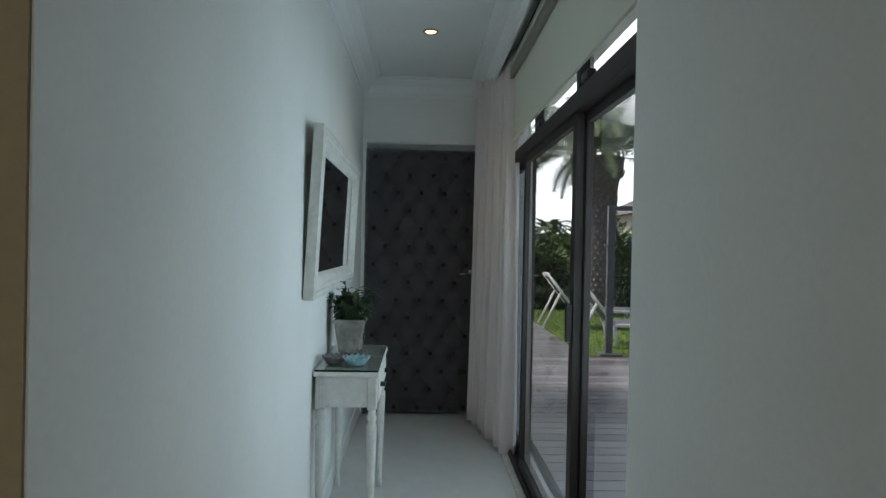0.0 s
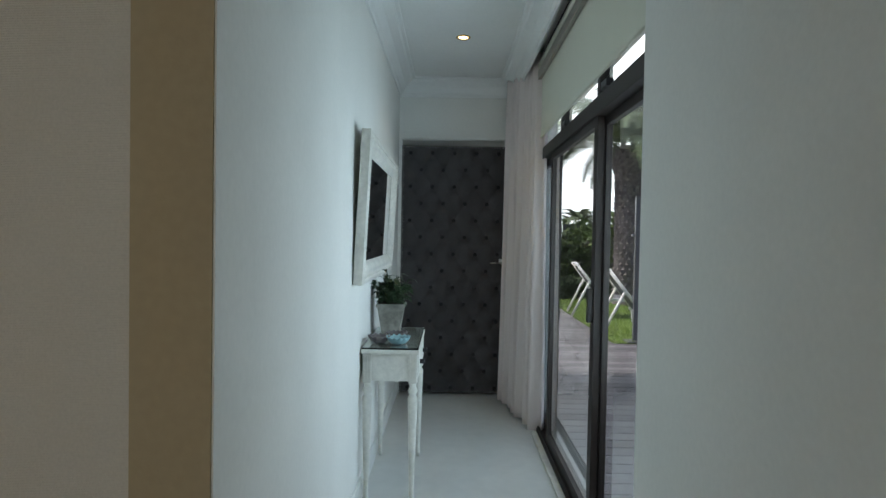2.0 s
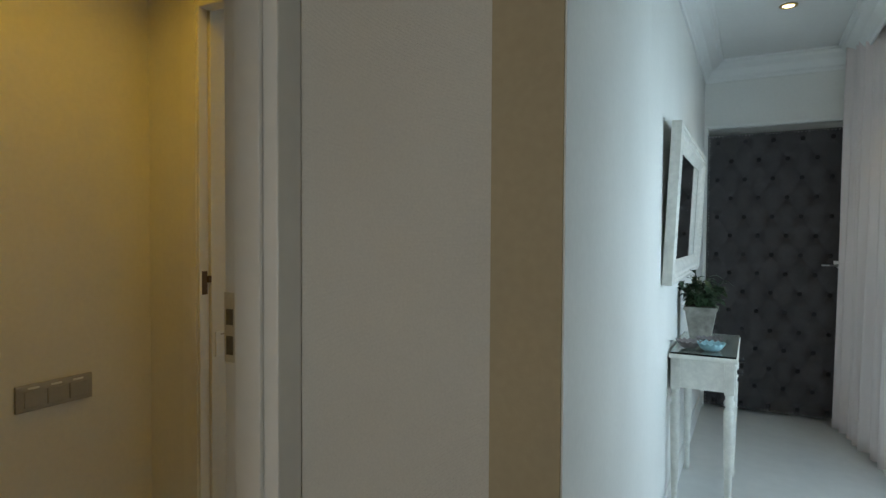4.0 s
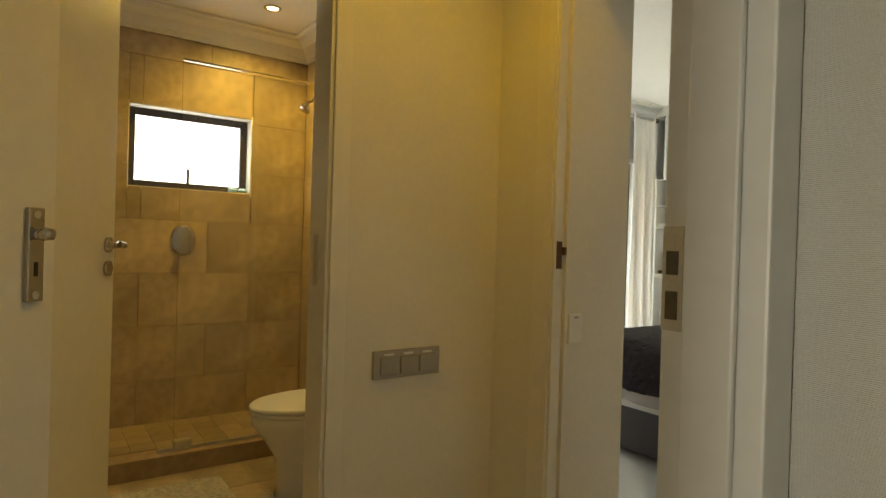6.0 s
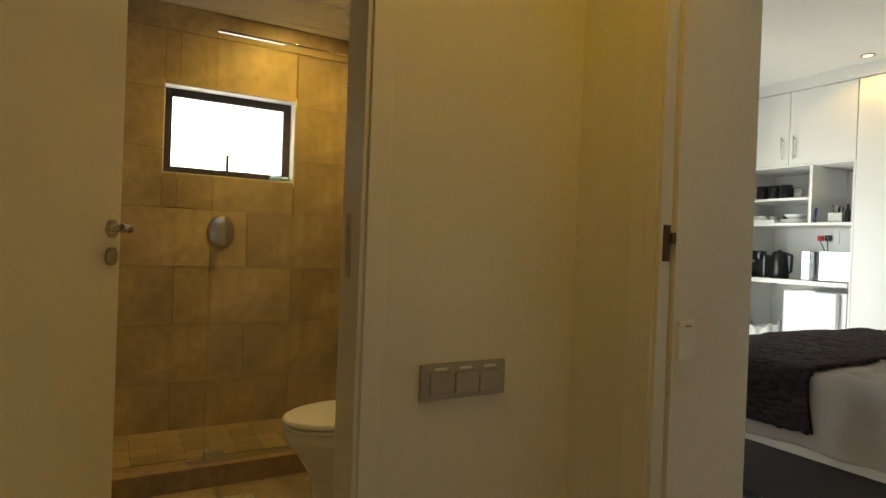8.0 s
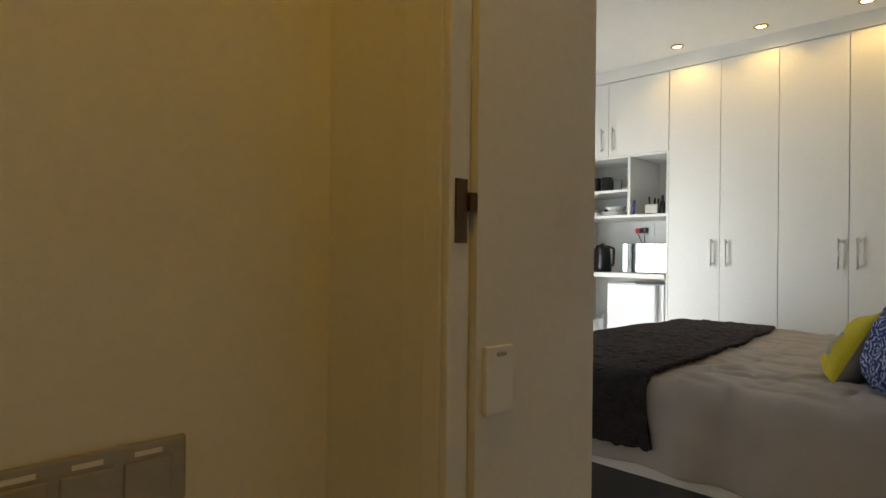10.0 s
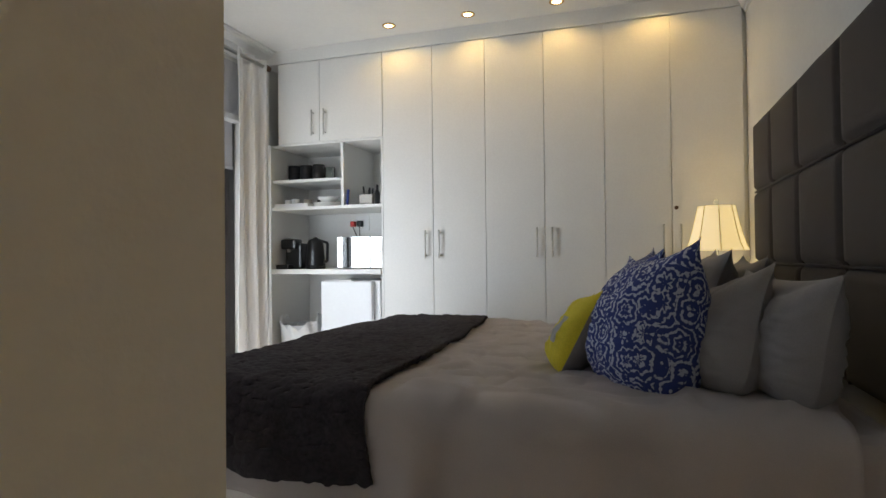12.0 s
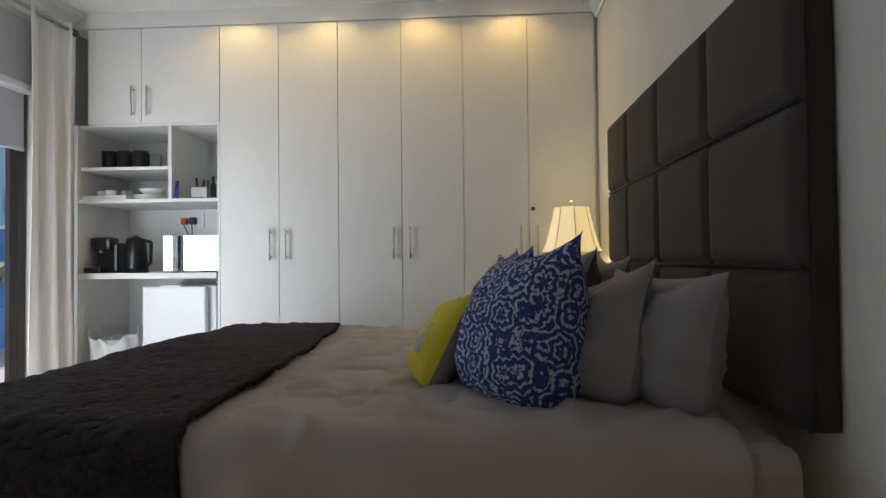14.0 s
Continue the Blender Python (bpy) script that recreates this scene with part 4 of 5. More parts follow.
for x in (-4.395, -4.29, -4.18):
    can(x, 5.10, 1.612, 0.047, 0.125, BLACK, "black ceramic canister on the upper shelf")
g = solid("glass_jar", lathe([(0.03, 0), (0.04, 0.01), (0.042, 0.09), (0.038, 0.095), (0.037, 0.09), (0.035, 0.012), (0.001, 0.01)], 20), CLEAR, "small clear glass jar on the shelf", "jar", pose(-4.075, 5.08, 1.612))


def plates(x, y, z, n, r, top=True):
    for i in range(n):
        solid("plate", lathe([(r * 0.55, 0), (r * 0.6, 0.003), (r, 0.012), (r * 0.99, 0.015), (r * 0.6, 0.007), (0.001, 0.006)], 30), PORC, "white dinner plate in a stack", "plate", pose(x, y, z + i * 0.007), "stack of plates")
    if top:
        solid("bowl", lathe([(r * 0.3, 0), (r * 0.4, 0.004), (r * 0.74, 0.045), (r * 0.72, 0.047), (r * 0.4, 0.01), (0.001, 0.008)], 28), PORC, "white bowl on a stack of plates", "bowl", pose(x, y, z + n * 0.007 + 0.005))


plates(-4.10, 5.10, 1.403, 4, 0.115)
tr = thing("tea_tray", "white tray with small cups on the lower shelf", "tray", pose(-4.36, 5.08, 1.403))
part("base", boxes((-0.15, 0.15, -0.1, 0.1, 0, 0.012), (-0.155, 0.155, -0.105, -0.098, 0, 0.03), (-0.155, 0.155, 0.098, 0.105, 0, 0.03), (-0.155, -0.148, -0.098, 0.098, 0, 0.03), (0.148, 0.155, -0.098, 0.098, 0, 0.03)), WHITEP, tr)
for i, (x, y) in enumerate(((-4.35, 5.05), (-4.27, 5.09), (-4.43, 5.08))):
    solid("cup", lathe([(0.02, 0), (0.03, 0.006), (0.036, 0.055), (0.033, 0.056), (0.026, 0.012), (0.001, 0.01)], 18), GREYP if i == 1 else PORC, "small cup on the tea tray", "cup", pose(x, y, 1.416), "cups on the tray")
solid("cup", lathe([(0.025, 0), (0.035, 0.006), (0.036, 0.07), (0.033, 0.071), (0.03, 0.012), (0.001, 0.01)], 18), BLACK, "dark mug on the shelf", "cup", pose(-4.23, 5.22, 1.403))
kn = solid("blue_tube", rod((-3.875, 4.98, 1.404), (-3.877, 5.0, 1.52), 0.010), mat("blue_handle", (0.03, 0.06, 0.3), 0.4, grain=0.1), "upright blue utensil on the shelf", "utensil")
ub = thing("utensil_caddy", "grey cutlery caddy with dark utensil handles", "caddy", pose(-3.76, 5.10, 1.403))
part("body", boxes((-0.055, 0.055, -0.05, 0.05, 0, 0.085), bevel=0.006), GREYP, ub)
for i, (x, y) in enumerate(((-0.03, 0.0), (0.0, 0.02), (0.03, -0.01), (0.01, -0.02))):
    part("utensil", rod((x, y, 0.03), (x * 1.4, y, 0.15 - 0.01 * i), 0.007), BLACK, ub)
solid("cloth", sheet(20, 14, lambda u, v: (-3.86 + u * 0.17, 4.97 + v * 0.14, 1.409 + 0.006 * noise2(u, v, 4))), SHEET, "folded white cloth on the shelf", "cloth")
for x, h in ((-3.665, 0.15), (-3.62, 0.12)):
    solid("bottle", lathe([(0.018, 0), (0.019, 0.01), (0.019, h * 0.6), (0.009, h * 0.75), (0.009, h)], 14), BLACK if h > 0.13 else PORC, "small condiment bottle on the shelf", "bottle", pose(x, 5.05, 1.403), "condiments")


def kettle():
    k = thing("kettle", "black electric kettle on the worktop", "kettle", pose(-4.215, 5.10, 0.932))
    part("base", lathe([(0.07, 0), (0.078, 0.006), (0.076, 0.02)], 24), BLACK, k)
    part("body", lathe([(0.074, 0.021), (0.076, 0.03), (0.068, 0.12), (0.060, 0.205), (0.052, 0.225), (0.02, 0.235), (0.012, 0.245)], 26), BLACK, k)
    h = rod((0.055, 0, 0.215), (0.105, 0, 0.20), 0.010)
    rod((0.105, 0, 0.20), (0.10, 0, 0.06), 0.011, bm=h)
    rod((0.10, 0, 0.06), (0.07, 0, 0.05), 0.010, bm=h)
    part("handle", h, BLACK, k)


kettle()


def coffee():
    k = thing("coffee_machine", "black capsule coffee machine on the worktop", "coffee machine", pose(-4.41, 5.12, 0.932))
    part("body", boxes((-0.055, 0.085, -0.05, 0.12, 0, 0.20), bevel=0.018), BLACK, k)
    part("head", boxes((-0.075, 0.06, -0.09, 0.02, 0.15, 0.235), bevel=0.022), BLACK, k)
    part("lever", boxes((-0.03, 0.03, -0.10, 0.0, 0.232, 0.242), bevel=0.004), STEEL, k)
    part("drip_tray", boxes((-0.09, 0.02, -0.13, -0.05, 0, 0.035), bevel=0.005), BLACK, k)
    part("spout", rod((-0.01, -0.07, 0.13), (-0.01, -0.07, 0.155), 0.014), STEEL, k)


coffee()


def microwave():
    k = thing("microwave", "small silver microwave with mirrored door", "microwave", pose(-3.975, 5.0, 0.938))
    part("body", boxes((0, 0.385, 0.012, 0.30, 0, 0.235), bevel=0.004), STEEL, k)
    part("door", boxes((0.002, 0.27, 0, 0.012, 0.003, 0.232), bevel=0.002), mat("mirrored_door", (0.62, 0.63, 0.64), 0.03, 1.0, stain=0.05), k, "mirror-finish door")
    p = part("control_panel", boxes((0.274, 0.383, 0, 0.012, 0.003, 0.232), bevel=0.002), STEEL, k)
    for z in (0.06, 0.12, 0.18):
        part("knob", rod((0.345, -0.010, z), (0.345, 0, z), 0.010, 16), STEEL, p)
    for x in (0.03, 0.335):
        part("foot", rod((x, 0.06, -0.006), (x, 0.06, 0), 0.012), BLACK, k)


microwave()
so = thing("wall_socket", "white double wall socket with red and black plugs", "socket", pose(-3.99, 5.48, 1.24))
part("plate", boxes((-0.06, 0.06, -0.009, 0, 0, 0.12), bevel=0.003), WHITEP, so)
part("plug", boxes((-0.095, -0.055, -0.05, -0.009, 0.03, 0.075), bevel=0.008), RED, so, "red plug")
part("plug", boxes((-0.035, 0.01, -0.05, -0.009, 0.03, 0.08), bevel=0.008), BLACK, so, "black plug")
cb = rod((-0.015, -0.04, 0.03), (0.0, -0.05, -0.16), 0.004)
rod((-0.075, -0.04, 0.03), (-0.01, -0.05, -0.10), 0.004, bm=cb)
part("cord", cb, BLACK, so)
solid("paper", boxes((-4.05, -3.9, 4.96, 5.08, 0.932, 0.936)), SHEET, "white card on the worktop", "card")


def fridge():
    k = thing("bar_fridge", "white bar fridge under the worktop", "fridge", pose(-4.115, 5.0, 0))
    part("body", boxes((0, 0.465, 0.055, 0.46, 0.02, 0.845), bevel=0.006), FRIDGEW, k)
    d = part("door", boxes((0.002, 0.42, 0, 0.05, 0.05, 0.842), bevel=0.012), FRIDGEW, k)
    part("handle", boxes((0.12, 0.26, -0.008, 0.03, 0.842, 0.852), bevel=0.003), WHITEP, d)
    for x in (0.05, 0.41):
        part("foot", rod((x, 0.1, 0), (x, 0.1, 0.022), 0.015), BLACK, k)


fridge()


def bin_bag():
    k = thing("waste_bin", "frosted plastic waste bin with a white liner", "bin", pose(-4.325, 5.06, 0))
    part("body", lathe([(0.11, 0), (0.115, 0.01), (0.14, 0.50), (0.145, 0.51), (0.138, 0.51), (0.11, 0.02), (0.001, 0.015)], 26), BINM, k)
    part("band", lathe([(0.133, 0.335), (0.1365, 0.335), (0.139, 0.355), (0.135, 0.355)], 26), GOLDL, k)

    def bag(u, v):
        a = u * 2 * math.pi
        r = 0.149 + 0.016 * math.sin(a * 9 + v * 3) * v + 0.008 * noise2(math.cos(a), math.sin(a), 3, v)
        return (r * math.cos(a), r * math.sin(a), 0.38 + v * (0.155 + 0.04 * math.sin(a * 2 + 1) + 0.02 * math.sin(a * 7)))
    thick(part("liner", sheet(70, 10, bag), WHITEP, k), 0.001)


bin_bag()
for x in (-3.425, -2.87, -2.30, -1.73):
    downlight((x, 4.735, H_BED), 3.5, 147, 0.4, colour=(1.0, 0.66, 0.18))

# ---- bedroom: bed ----
BX0, BX1, BY0, BY1, BZ = -3.27, -1.30, 2.56, 4.42, 0.62


def cover(name, label, material, x0, x1, y0, y1, z, hem, lift, nx, ny, rough, parent=None, foot=True):
    """A cloth that lies over the mattress from x0 to x1 and hangs down on both sides and, if foot, at x0."""
    R = 0.075
    drop = z - hem
    width = (y1 - y0) + 2 * drop

    def round_over(s, a, b):
        if s < a + R:
            d = a + R - s
            arc = R * math.pi / 2
            if d < arc:
                t = d / R
                return a + R - R * math.sin(t), R - R * math.cos(t)
            return a, R + (d - arc)
        if s > b - R:
            v, dz = round_over(a + b - s, a, b)
            return a + b - v, dz
        return s, 0.0

    def place(u, v):
        sx = (x0 - (drop if foot else 0)) + u * (x1 - x0 + (drop if foot else 0))
        sy = y0 - drop + v * width
        y, dy = round_over(sy, y0 - lift, y1 + lift)
        x, dx = round_over(sx, x0 - lift, x1 + 9) if foot else (sx, 0.0)
        dz = dy + dx
        hang = min(1, dz / 0.25)
        wr = rough * 0.7 * noise2(x * 0.9, y, 3) + rough * 0.25 * noise2(x * 2, y * 2, 6, 3)
        wr += 0.016 * max(0.0, 1 - abs(noise2(x * 1.1, y * 2.0, 2.6, 7)) * 9) * (rough > 0.02) - 0.010 * max(0.0, 1 - abs(noise2(x * 2.0, y * 1.3, 3.1, 11)) * 8) * (rough > 0.02)
        fold = hang * 0.022 * math.sin(x * 17 + 2 * noise2(x, y, 3)) + hang * 0.012 * noise2(x, dz, 9)
        yy = y + (-fold if sy < (y0 + y1) / 2 else fold)
        return (x + (0.0 if dx == 0 else -0.02 * hang * math.sin(y * 15)), yy, max(hem + 0.004 * math.sin(x * 23), z + lift + wr * (1 - hang) - dz))
    bm = sheet(nx, ny, place)
    return bm


bed = thing("bed", "king bed with oatmeal linen and dark upholstered base", "bed")
part("base", boxes((BX0 + 0.03, BX1, BY0 + 0.03, BY1 - 0.03, 0.04, 0.34), bevel=0.012), BASE, bed, "dark grey fabric bed base")
part("mattress", boxes((BX0, BX1, BY0, BY1, 0.34, BZ - 0.01), bevel=0.05), DUVET, bed, "mattress in an oatmeal fitted sheet")
part("valance_hem", boxes((BX0 + 0.01, BX1 - 0.02, BY0 + 0.008, BY1 - 0.008, 0.285, 0.345), bevel=0.006), SHEET, bed, "white hem below the duvet")
thick(part("duvet", cover("duvet", "", DUVET, BX0 + 0.02, BX1 - 0.12, BY0, BY1, BZ, 0.325, 0.018, 150, 170, 0.021, foot=True), DUVET, bed, "rumpled oatmeal linen duvet"), 0.012)
for x in (BX0 + 0.15, BX1 - 0.15):
    for y in (BY0 + 0.15, BY1 - 0.15):
        part("foot", rod((x, y, 0), (x, y, 0.045), 0.025, 12), BLACK, bed)


def throw():
    bm = cover("throw", "", THROW, BX0 + 0.0, -2.60, BY0, BY1, BZ, 0.36, 0.034, 170, 420, 0.018, foot=True)
    for v in bm.verts:
        # edge towards the pillows wanders, the knit is lumpy
        if v.co.x > -2.9:
            v.co.x += 0.05 * noise2(v.co.y, v.co.z, 2.5) * (v.co.x + 2.9) / 0.3 - 0.05 * (v.co.y - 3.4) * (v.co.x + 2.9) / 0.3
    bm.normal_update()
    for v in bm.verts:
        p = v.co
        k = noise.cell(Vector((p.x * 55, (p.y + p.z) * 55, 0)))
        n = noise.noise(Vector((p.x * 34, p.y * 62, p.z * 62)))
        v.co = p + v.normal * (0.006 * n + 0.002 * (k - 0.5))
    ob = solid("bed_throw", bm, THROW, "dark brown chunky knitted throw across the bed foot", "throw")
    thick(ob, 0.016, 1)


throw()


def headboard():
    h = thing("headboard", "tall taupe linen headboard with stitched panels", "headboard", pose(-1.212, 0, 0))
    ys, zs = [2.60, 3.08, 3.54, 3.97, 4.36], [0.63, 0.97, 1.32, 1.665]
    part("backing", boxes((-0.060, 0, ys[0], ys[-1], zs[0], zs[-1]), bevel=0.01), HEAD, h)
    for a, b_ in zip(ys, ys[1:]):
        for c, d in zip(zs, zs[1:]):
            def place(u, v):
                e = (min(u, 1 - u) * (b_ - a)) / 0.028
                f = (min(v, 1 - v) * (d - c)) / 0.028
                k = (min(1, e) * min(1, f))
                s = 1 - (1 - min(1, e)) ** 2
                t = 1 - (1 - min(1, f)) ** 2
                return (-0.060 - 0.022 * s * t - 0.008 * math.sin(math.pi * u) * math.sin(math.pi * v) - 0.002 * noise2(u, v, 3, a), a + u * (b_ - a), c + v * (d - c))
            part("panel", sheet(18, 16, place), HEAD, h)
    for y in ys[1:-1]:
        part("piping", rod((-0.066, y, zs[0]), (-0.066, y, zs[-1] - 0.01), 0.005, 8), HEAD, h)
    for z in zs[1:-1]:
        part("piping", rod((-0.072, ys[0] + 0.01, z), (-0.072, ys[-1] - 0.01, z), 0.006, 8), HEAD, h)


headboard()


def cushion(name, label, m, w, h, t, material, back=None, ear=0.03, seed=1, group="pillows on the bed", band=None):
    """A stuffed pillow that stands in its own yz plane: width along y, height along z, front towards -x."""
    c = thing(name, label, "pillow", m, group)

    def face(sign):
        def place(u, v):
            a, b_ = 2 * u - 1, 2 * v - 1
            bulge = (max(0, 1 - abs(a) ** 2.3) * max(0, 1 - abs(b_) ** 2.4)) ** 0.58
            corner = (abs(a) * abs(b_)) ** 4
            low = max(0.0, -b_)
            pinch = 1 - 0.10 * (1 - a * a) * abs(b_) ** 3 - 0.14 * corner * low
            pinchy = 1 - 0.09 * (1 - b_ * b_) * abs(a) ** 3 - 0.22 * low ** 3 * abs(a)
            wr = 0.022 * noise2(a * 2, b_ * 2, 1.2, seed) + 0.007 * noise2(a, b_, 6, seed + sign) - 0.012 * max(0, 1 - abs(a * 0.8 + b_ * 0.9 - 0.25) * 9) * (seed % 4 == 3)
            wr += 0.012 * max(0.0, 1 - abs(noise2(a * 1.5, b_, 1.6, seed * 3.1)) * 7)
            wr += 0.008 * max(0.0, 1 - abs(noise2(a, b_ * 1.6, 2.6, seed * 5.7)) * 6) * (1 - b_)
            wr *= min(1.0, w / 0.55) ** 2
            top_ear = ear * corner * (b_ > 0)
            gather = 0.004 * math.sin(a * 31 + seed) * low ** 4 * (1 - low) * 6
            y = a * (w / 2 + top_ear) * pinchy
            z = (b_ * (h / 2 + top_ear) * pinch) + h / 2 + gather
            return (sign * (t * 0.62 * bulge * (1.0 - 0.18 * b_) + wr * bulge), y, z)
        return place
    part("cover", sheet(48, 48, face(-1)), material, c)
    part("back_cover", sheet(48, 48, face(1)), back or material, c)
    if band:
        part("stripe", sheet(10, 14, lambda u, v: Vector(face(-1)(0.16 + 0.13 * u, 0.30 + 0.32 * v)) - Vector((0.003, 0, 0))), band, c, "pale stripe")
    return c


# leaning against the headboard, nearest row and far row
Z = BZ + 0.02
cushion("pillow", "grey-beige linen pillow against the headboard", pose(-1.525, 2.91, Z - 0.03, 0, 9, 11), 0.56, 0.35, 0.18, PILLOW, seed=3, ear=0.008)
cushion("pillow", "grey-beige linen pillow against the headboard", pose(-1.48, 3.86, Z - 0.02, 0, 14, -2), 0.62, 0.38, 0.20, PILLOW, seed=5, ear=0.02)
cushion("pillow", "pale grey linen pillow leaning on another pillow", pose(-1.70, 2.91, Z - 0.045, -13, 18, 18), 0.50, 0.355, 0.17, PILLOW, seed=7, ear=0.015)
cushion("pillow", "pale grey linen pillow leaning on another pillow", pose(-1.66, 3.82, Z - 0.02, 0, 20, -2), 0.60, 0.42, 0.18, PILLOW, seed=9, ear=0.025)
cushion("scatter_cushion", "large navy cushion with pale medallion print", pose(-1.865, 2.90, Z - 0.055, -6, 12, 21), 0.43, 0.435, 0.26, BLUE, seed=11, ear=0.028)
cushion("scatter_cushion", "large navy cushion with pale medallion print", pose(-1.89, 3.60, Z - 0.03, 0, 15, 2), 0.50, 0.42, 0.22, BLUE, seed=13, ear=0.03)
yc = cushion("scatter_cushion", "small yellow cushion with pale stripe and beige back", pose(-2.12, 3.08, Z - 0.02, -6, 27, 5), 0.34, 0.295, 0.12, YELLOW, BEIGE, seed=15, ear=0.012, band=mat("pale_stripe_cotton", (0.42, 0.42, 0.38), 0.85, grain=0.08, scale=220))


def bedside():
    n = thing("bedside_table", "small white bedside table with a drawer", "bedside table", pose(-1.22, 4.47, 0))
    part("body", boxes((-0.40, 0, 0, 0.42, 0.08, 0.58), bevel=0.004), MELA, n)
    d = part("drawer", boxes((-0.418, -0.40, 0.01, 0.41, 0.35, 0.56), bevel=0.002), MELA, n)
    part("knob", rod((-0.44, 0.21, 0.455), (-0.418, 0.21, 0.455), 0.012, 12), STEEL, d)
    for x in (-0.37, -0.03):
        for y in (0.03, 0.39):
            part("foot", boxes((x - 0.02, x + 0.02, y - 0.02, y + 0.02, 0, 0.08)), MELA, n)
    l = thing("table_lamp", "lit glass table lamp with cream panelled shade", "table lamp", pose(-1.425, 4.67, 0.58))
    part("base", lathe([(0.07, 0), (0.075, 0.01), (0.05, 0.025), (0.02, 0.035), (0.018, 0.06)], 24), CHROME, l)
    part("stem", lathe([(0.02, 0.06), (0.05, 0.11), (0.06, 0.17), (0.045, 0.24), (0.02, 0.29), (0.035, 0.32), (0.02, 0.35), (0.008, 0.37), (0.006, 0.70)], 22), CLEAR, l, "clear turned glass stem")

    def shade(u, v):
        a = u * 2 * math.pi
        r = 0.165 - 0.070 * v ** 0.7
        k = 1 - 0.035 * abs(math.sin(a * 4)) * 1.0
        return (r * k * math.cos(a), r * k * math.sin(a), 0.455 + 0.245 * v)
    thick(part("shade", sheet(64, 12, shade), SHADEON, l, "cream silk shade glowing from within"), 0.002)
    for i in range(8):
        ribs = bmesh.new()
        a = 2 * math.pi * i / 8
        for v in range(6):
            p, q = [((0.166 - 0.070 * w ** 0.7) * math.cos(a), (0.166 - 0.070 * w ** 0.7) * math.sin(a), 0.455 + 0.245 * w) for w in (v / 6, (v + 1) / 6)]
            rod(p, q, 0.003, 6, bm=ribs)
        part("rib", ribs, SHADE, l)
    part("finial", lathe([(0.004, 0.70), (0.012, 0.715), (0.014, 0.73), (0.004, 0.742)], 12), CLEAR, l)
    ob, dd = lamp("table_lamp_light", "POINT", pose(-1.425, 4.67, 1.14), 3, (1.0, 0.68, 0.24))
    dd.shadow_soft_size = 0.06


bedside()


# ---- bedroom: garden door, blind, curtain ----
def garden_door():
    w = tagged(thing("window_3", "dark aluminium sliding garden door of the bedroom", "window"), kind="structure")
    for d in ((-4.72, -4.64, 2.30, 2.36, 0.0, 2.15), (-4.72, -4.64, 4.62, 4.68, 0.0, 2.15), (-4.72, -4.64, 2.36, 4.62, 2.09, 2.15), (-4.72, -4.62, 2.36, 4.62, 0.0, 0.05)):
        part("frame", boxes(d, bevel=0.003), DARKALU, w)
    for a, b_, o in ((2.36, 3.55, 0), (3.45, 4.62, 0.03)):
        s_ = part("sash", boxes((-4.70 + o, -4.67 + o, a, a + 0.06, 0.05, 2.09), (-4.70 + o, -4.67 + o, b_ - 0.06, b_, 0.05, 2.09), (-4.70 + o, -4.67 + o, a + 0.06, b_ - 0.06, 0.05, 0.12), (-4.70 + o, -4.67 + o, a + 0.06, b_ - 0.06, 2.03, 2.09)), DARKALU, w)
        g = part("pane", boxes((-4.688 + o, -4.682 + o, a + 0.05, b_ - 0.05, 0.11, 2.04)), GLASS, s_)
        g.visible_shadow = False


garden_door()
b = thing("roller_blind", "grey roller blind half lowered over the garden door", "blind")
part("fabric", boxes((-4.625, -4.622, 2.34, 4.64, 1.68, 2.12)), TAUPEB, b)
part("bottom_bar", boxes((-4.631, -4.615, 2.34, 4.64, 1.66, 1.685), bevel=0.004), TAUPEB, b)
part("cassette", boxes((-4.63, -4.55, 2.32, 4.66, 2.00, 2.045), bevel=0.008), WHITEP, b)
part("upper_fabric", boxes((-4.566, -4.562, 2.32, 4.70, 2.046, 2.42)), TAUPEB, b)
ch = bmesh.new()
for i in range(70):
    bmesh.ops.create_icosphere(ch, subdivisions=1, radius=0.0045, matrix=Matrix.Translation((-4.55, 4.66, 0.6 + i * 0.022)))
tagged(part("chain", ch, STEEL, b, "beaded metal pull chain"), kind="stuff")
p = thing("curtain_pole", "steel curtain pole with end finials above the garden door", "curtain pole")
part("pole", rod((-4.44, 1.9, 2.43), (-4.44, 4.80, 2.43), 0.013, 14), STEEL, p)
part("finial", lathe([(0.013, 0), (0.022, 0.006), (0.022, 0.04), (0.012, 0.046)], 14), BRONZE, p).matrix_basis = pose(-4.44, 4.79, 2.43, -90, 0, 0)
part("bracket", rod((-4.57, 4.72, 2.43), (-4.44, 4.72, 2.43), 0.008), STEEL, p)
curtain("curtain", "long pale grey eyelet curtain beside the garden door", pose(-4.455, 4.45, 0), 0.43, 2.46, 0.045, 3, mat("pale_grey_curtain", (0.84, 0.83, 0.82), 0.85, grain=0.05, scale=300, stain=0.05, bump=0.2, bscale=500), 0.0, 2)

# the bedroom's furniture and door as one set, seated against its walls
for ob in set(scene.objects) - BEFORE_BEDROOM:
    if ob.parent is None:
        ob.matrix_world = Matrix.Translation((-0.035, -0.012, 0)) @ ob.matrix_world

# ---- garden east of the corridor ----
gr = struct("ground", boxes((-400, 400, -400, 400, -0.6, -0.25)), SAND, "garden ground reaching the distance", None, "ground")
lawn = struct("lawn", boxes((1.85, 30, 7.6, 13.2, -0.25, -0.09)), GRASS, "sunlit green lawn", None, "lawn")


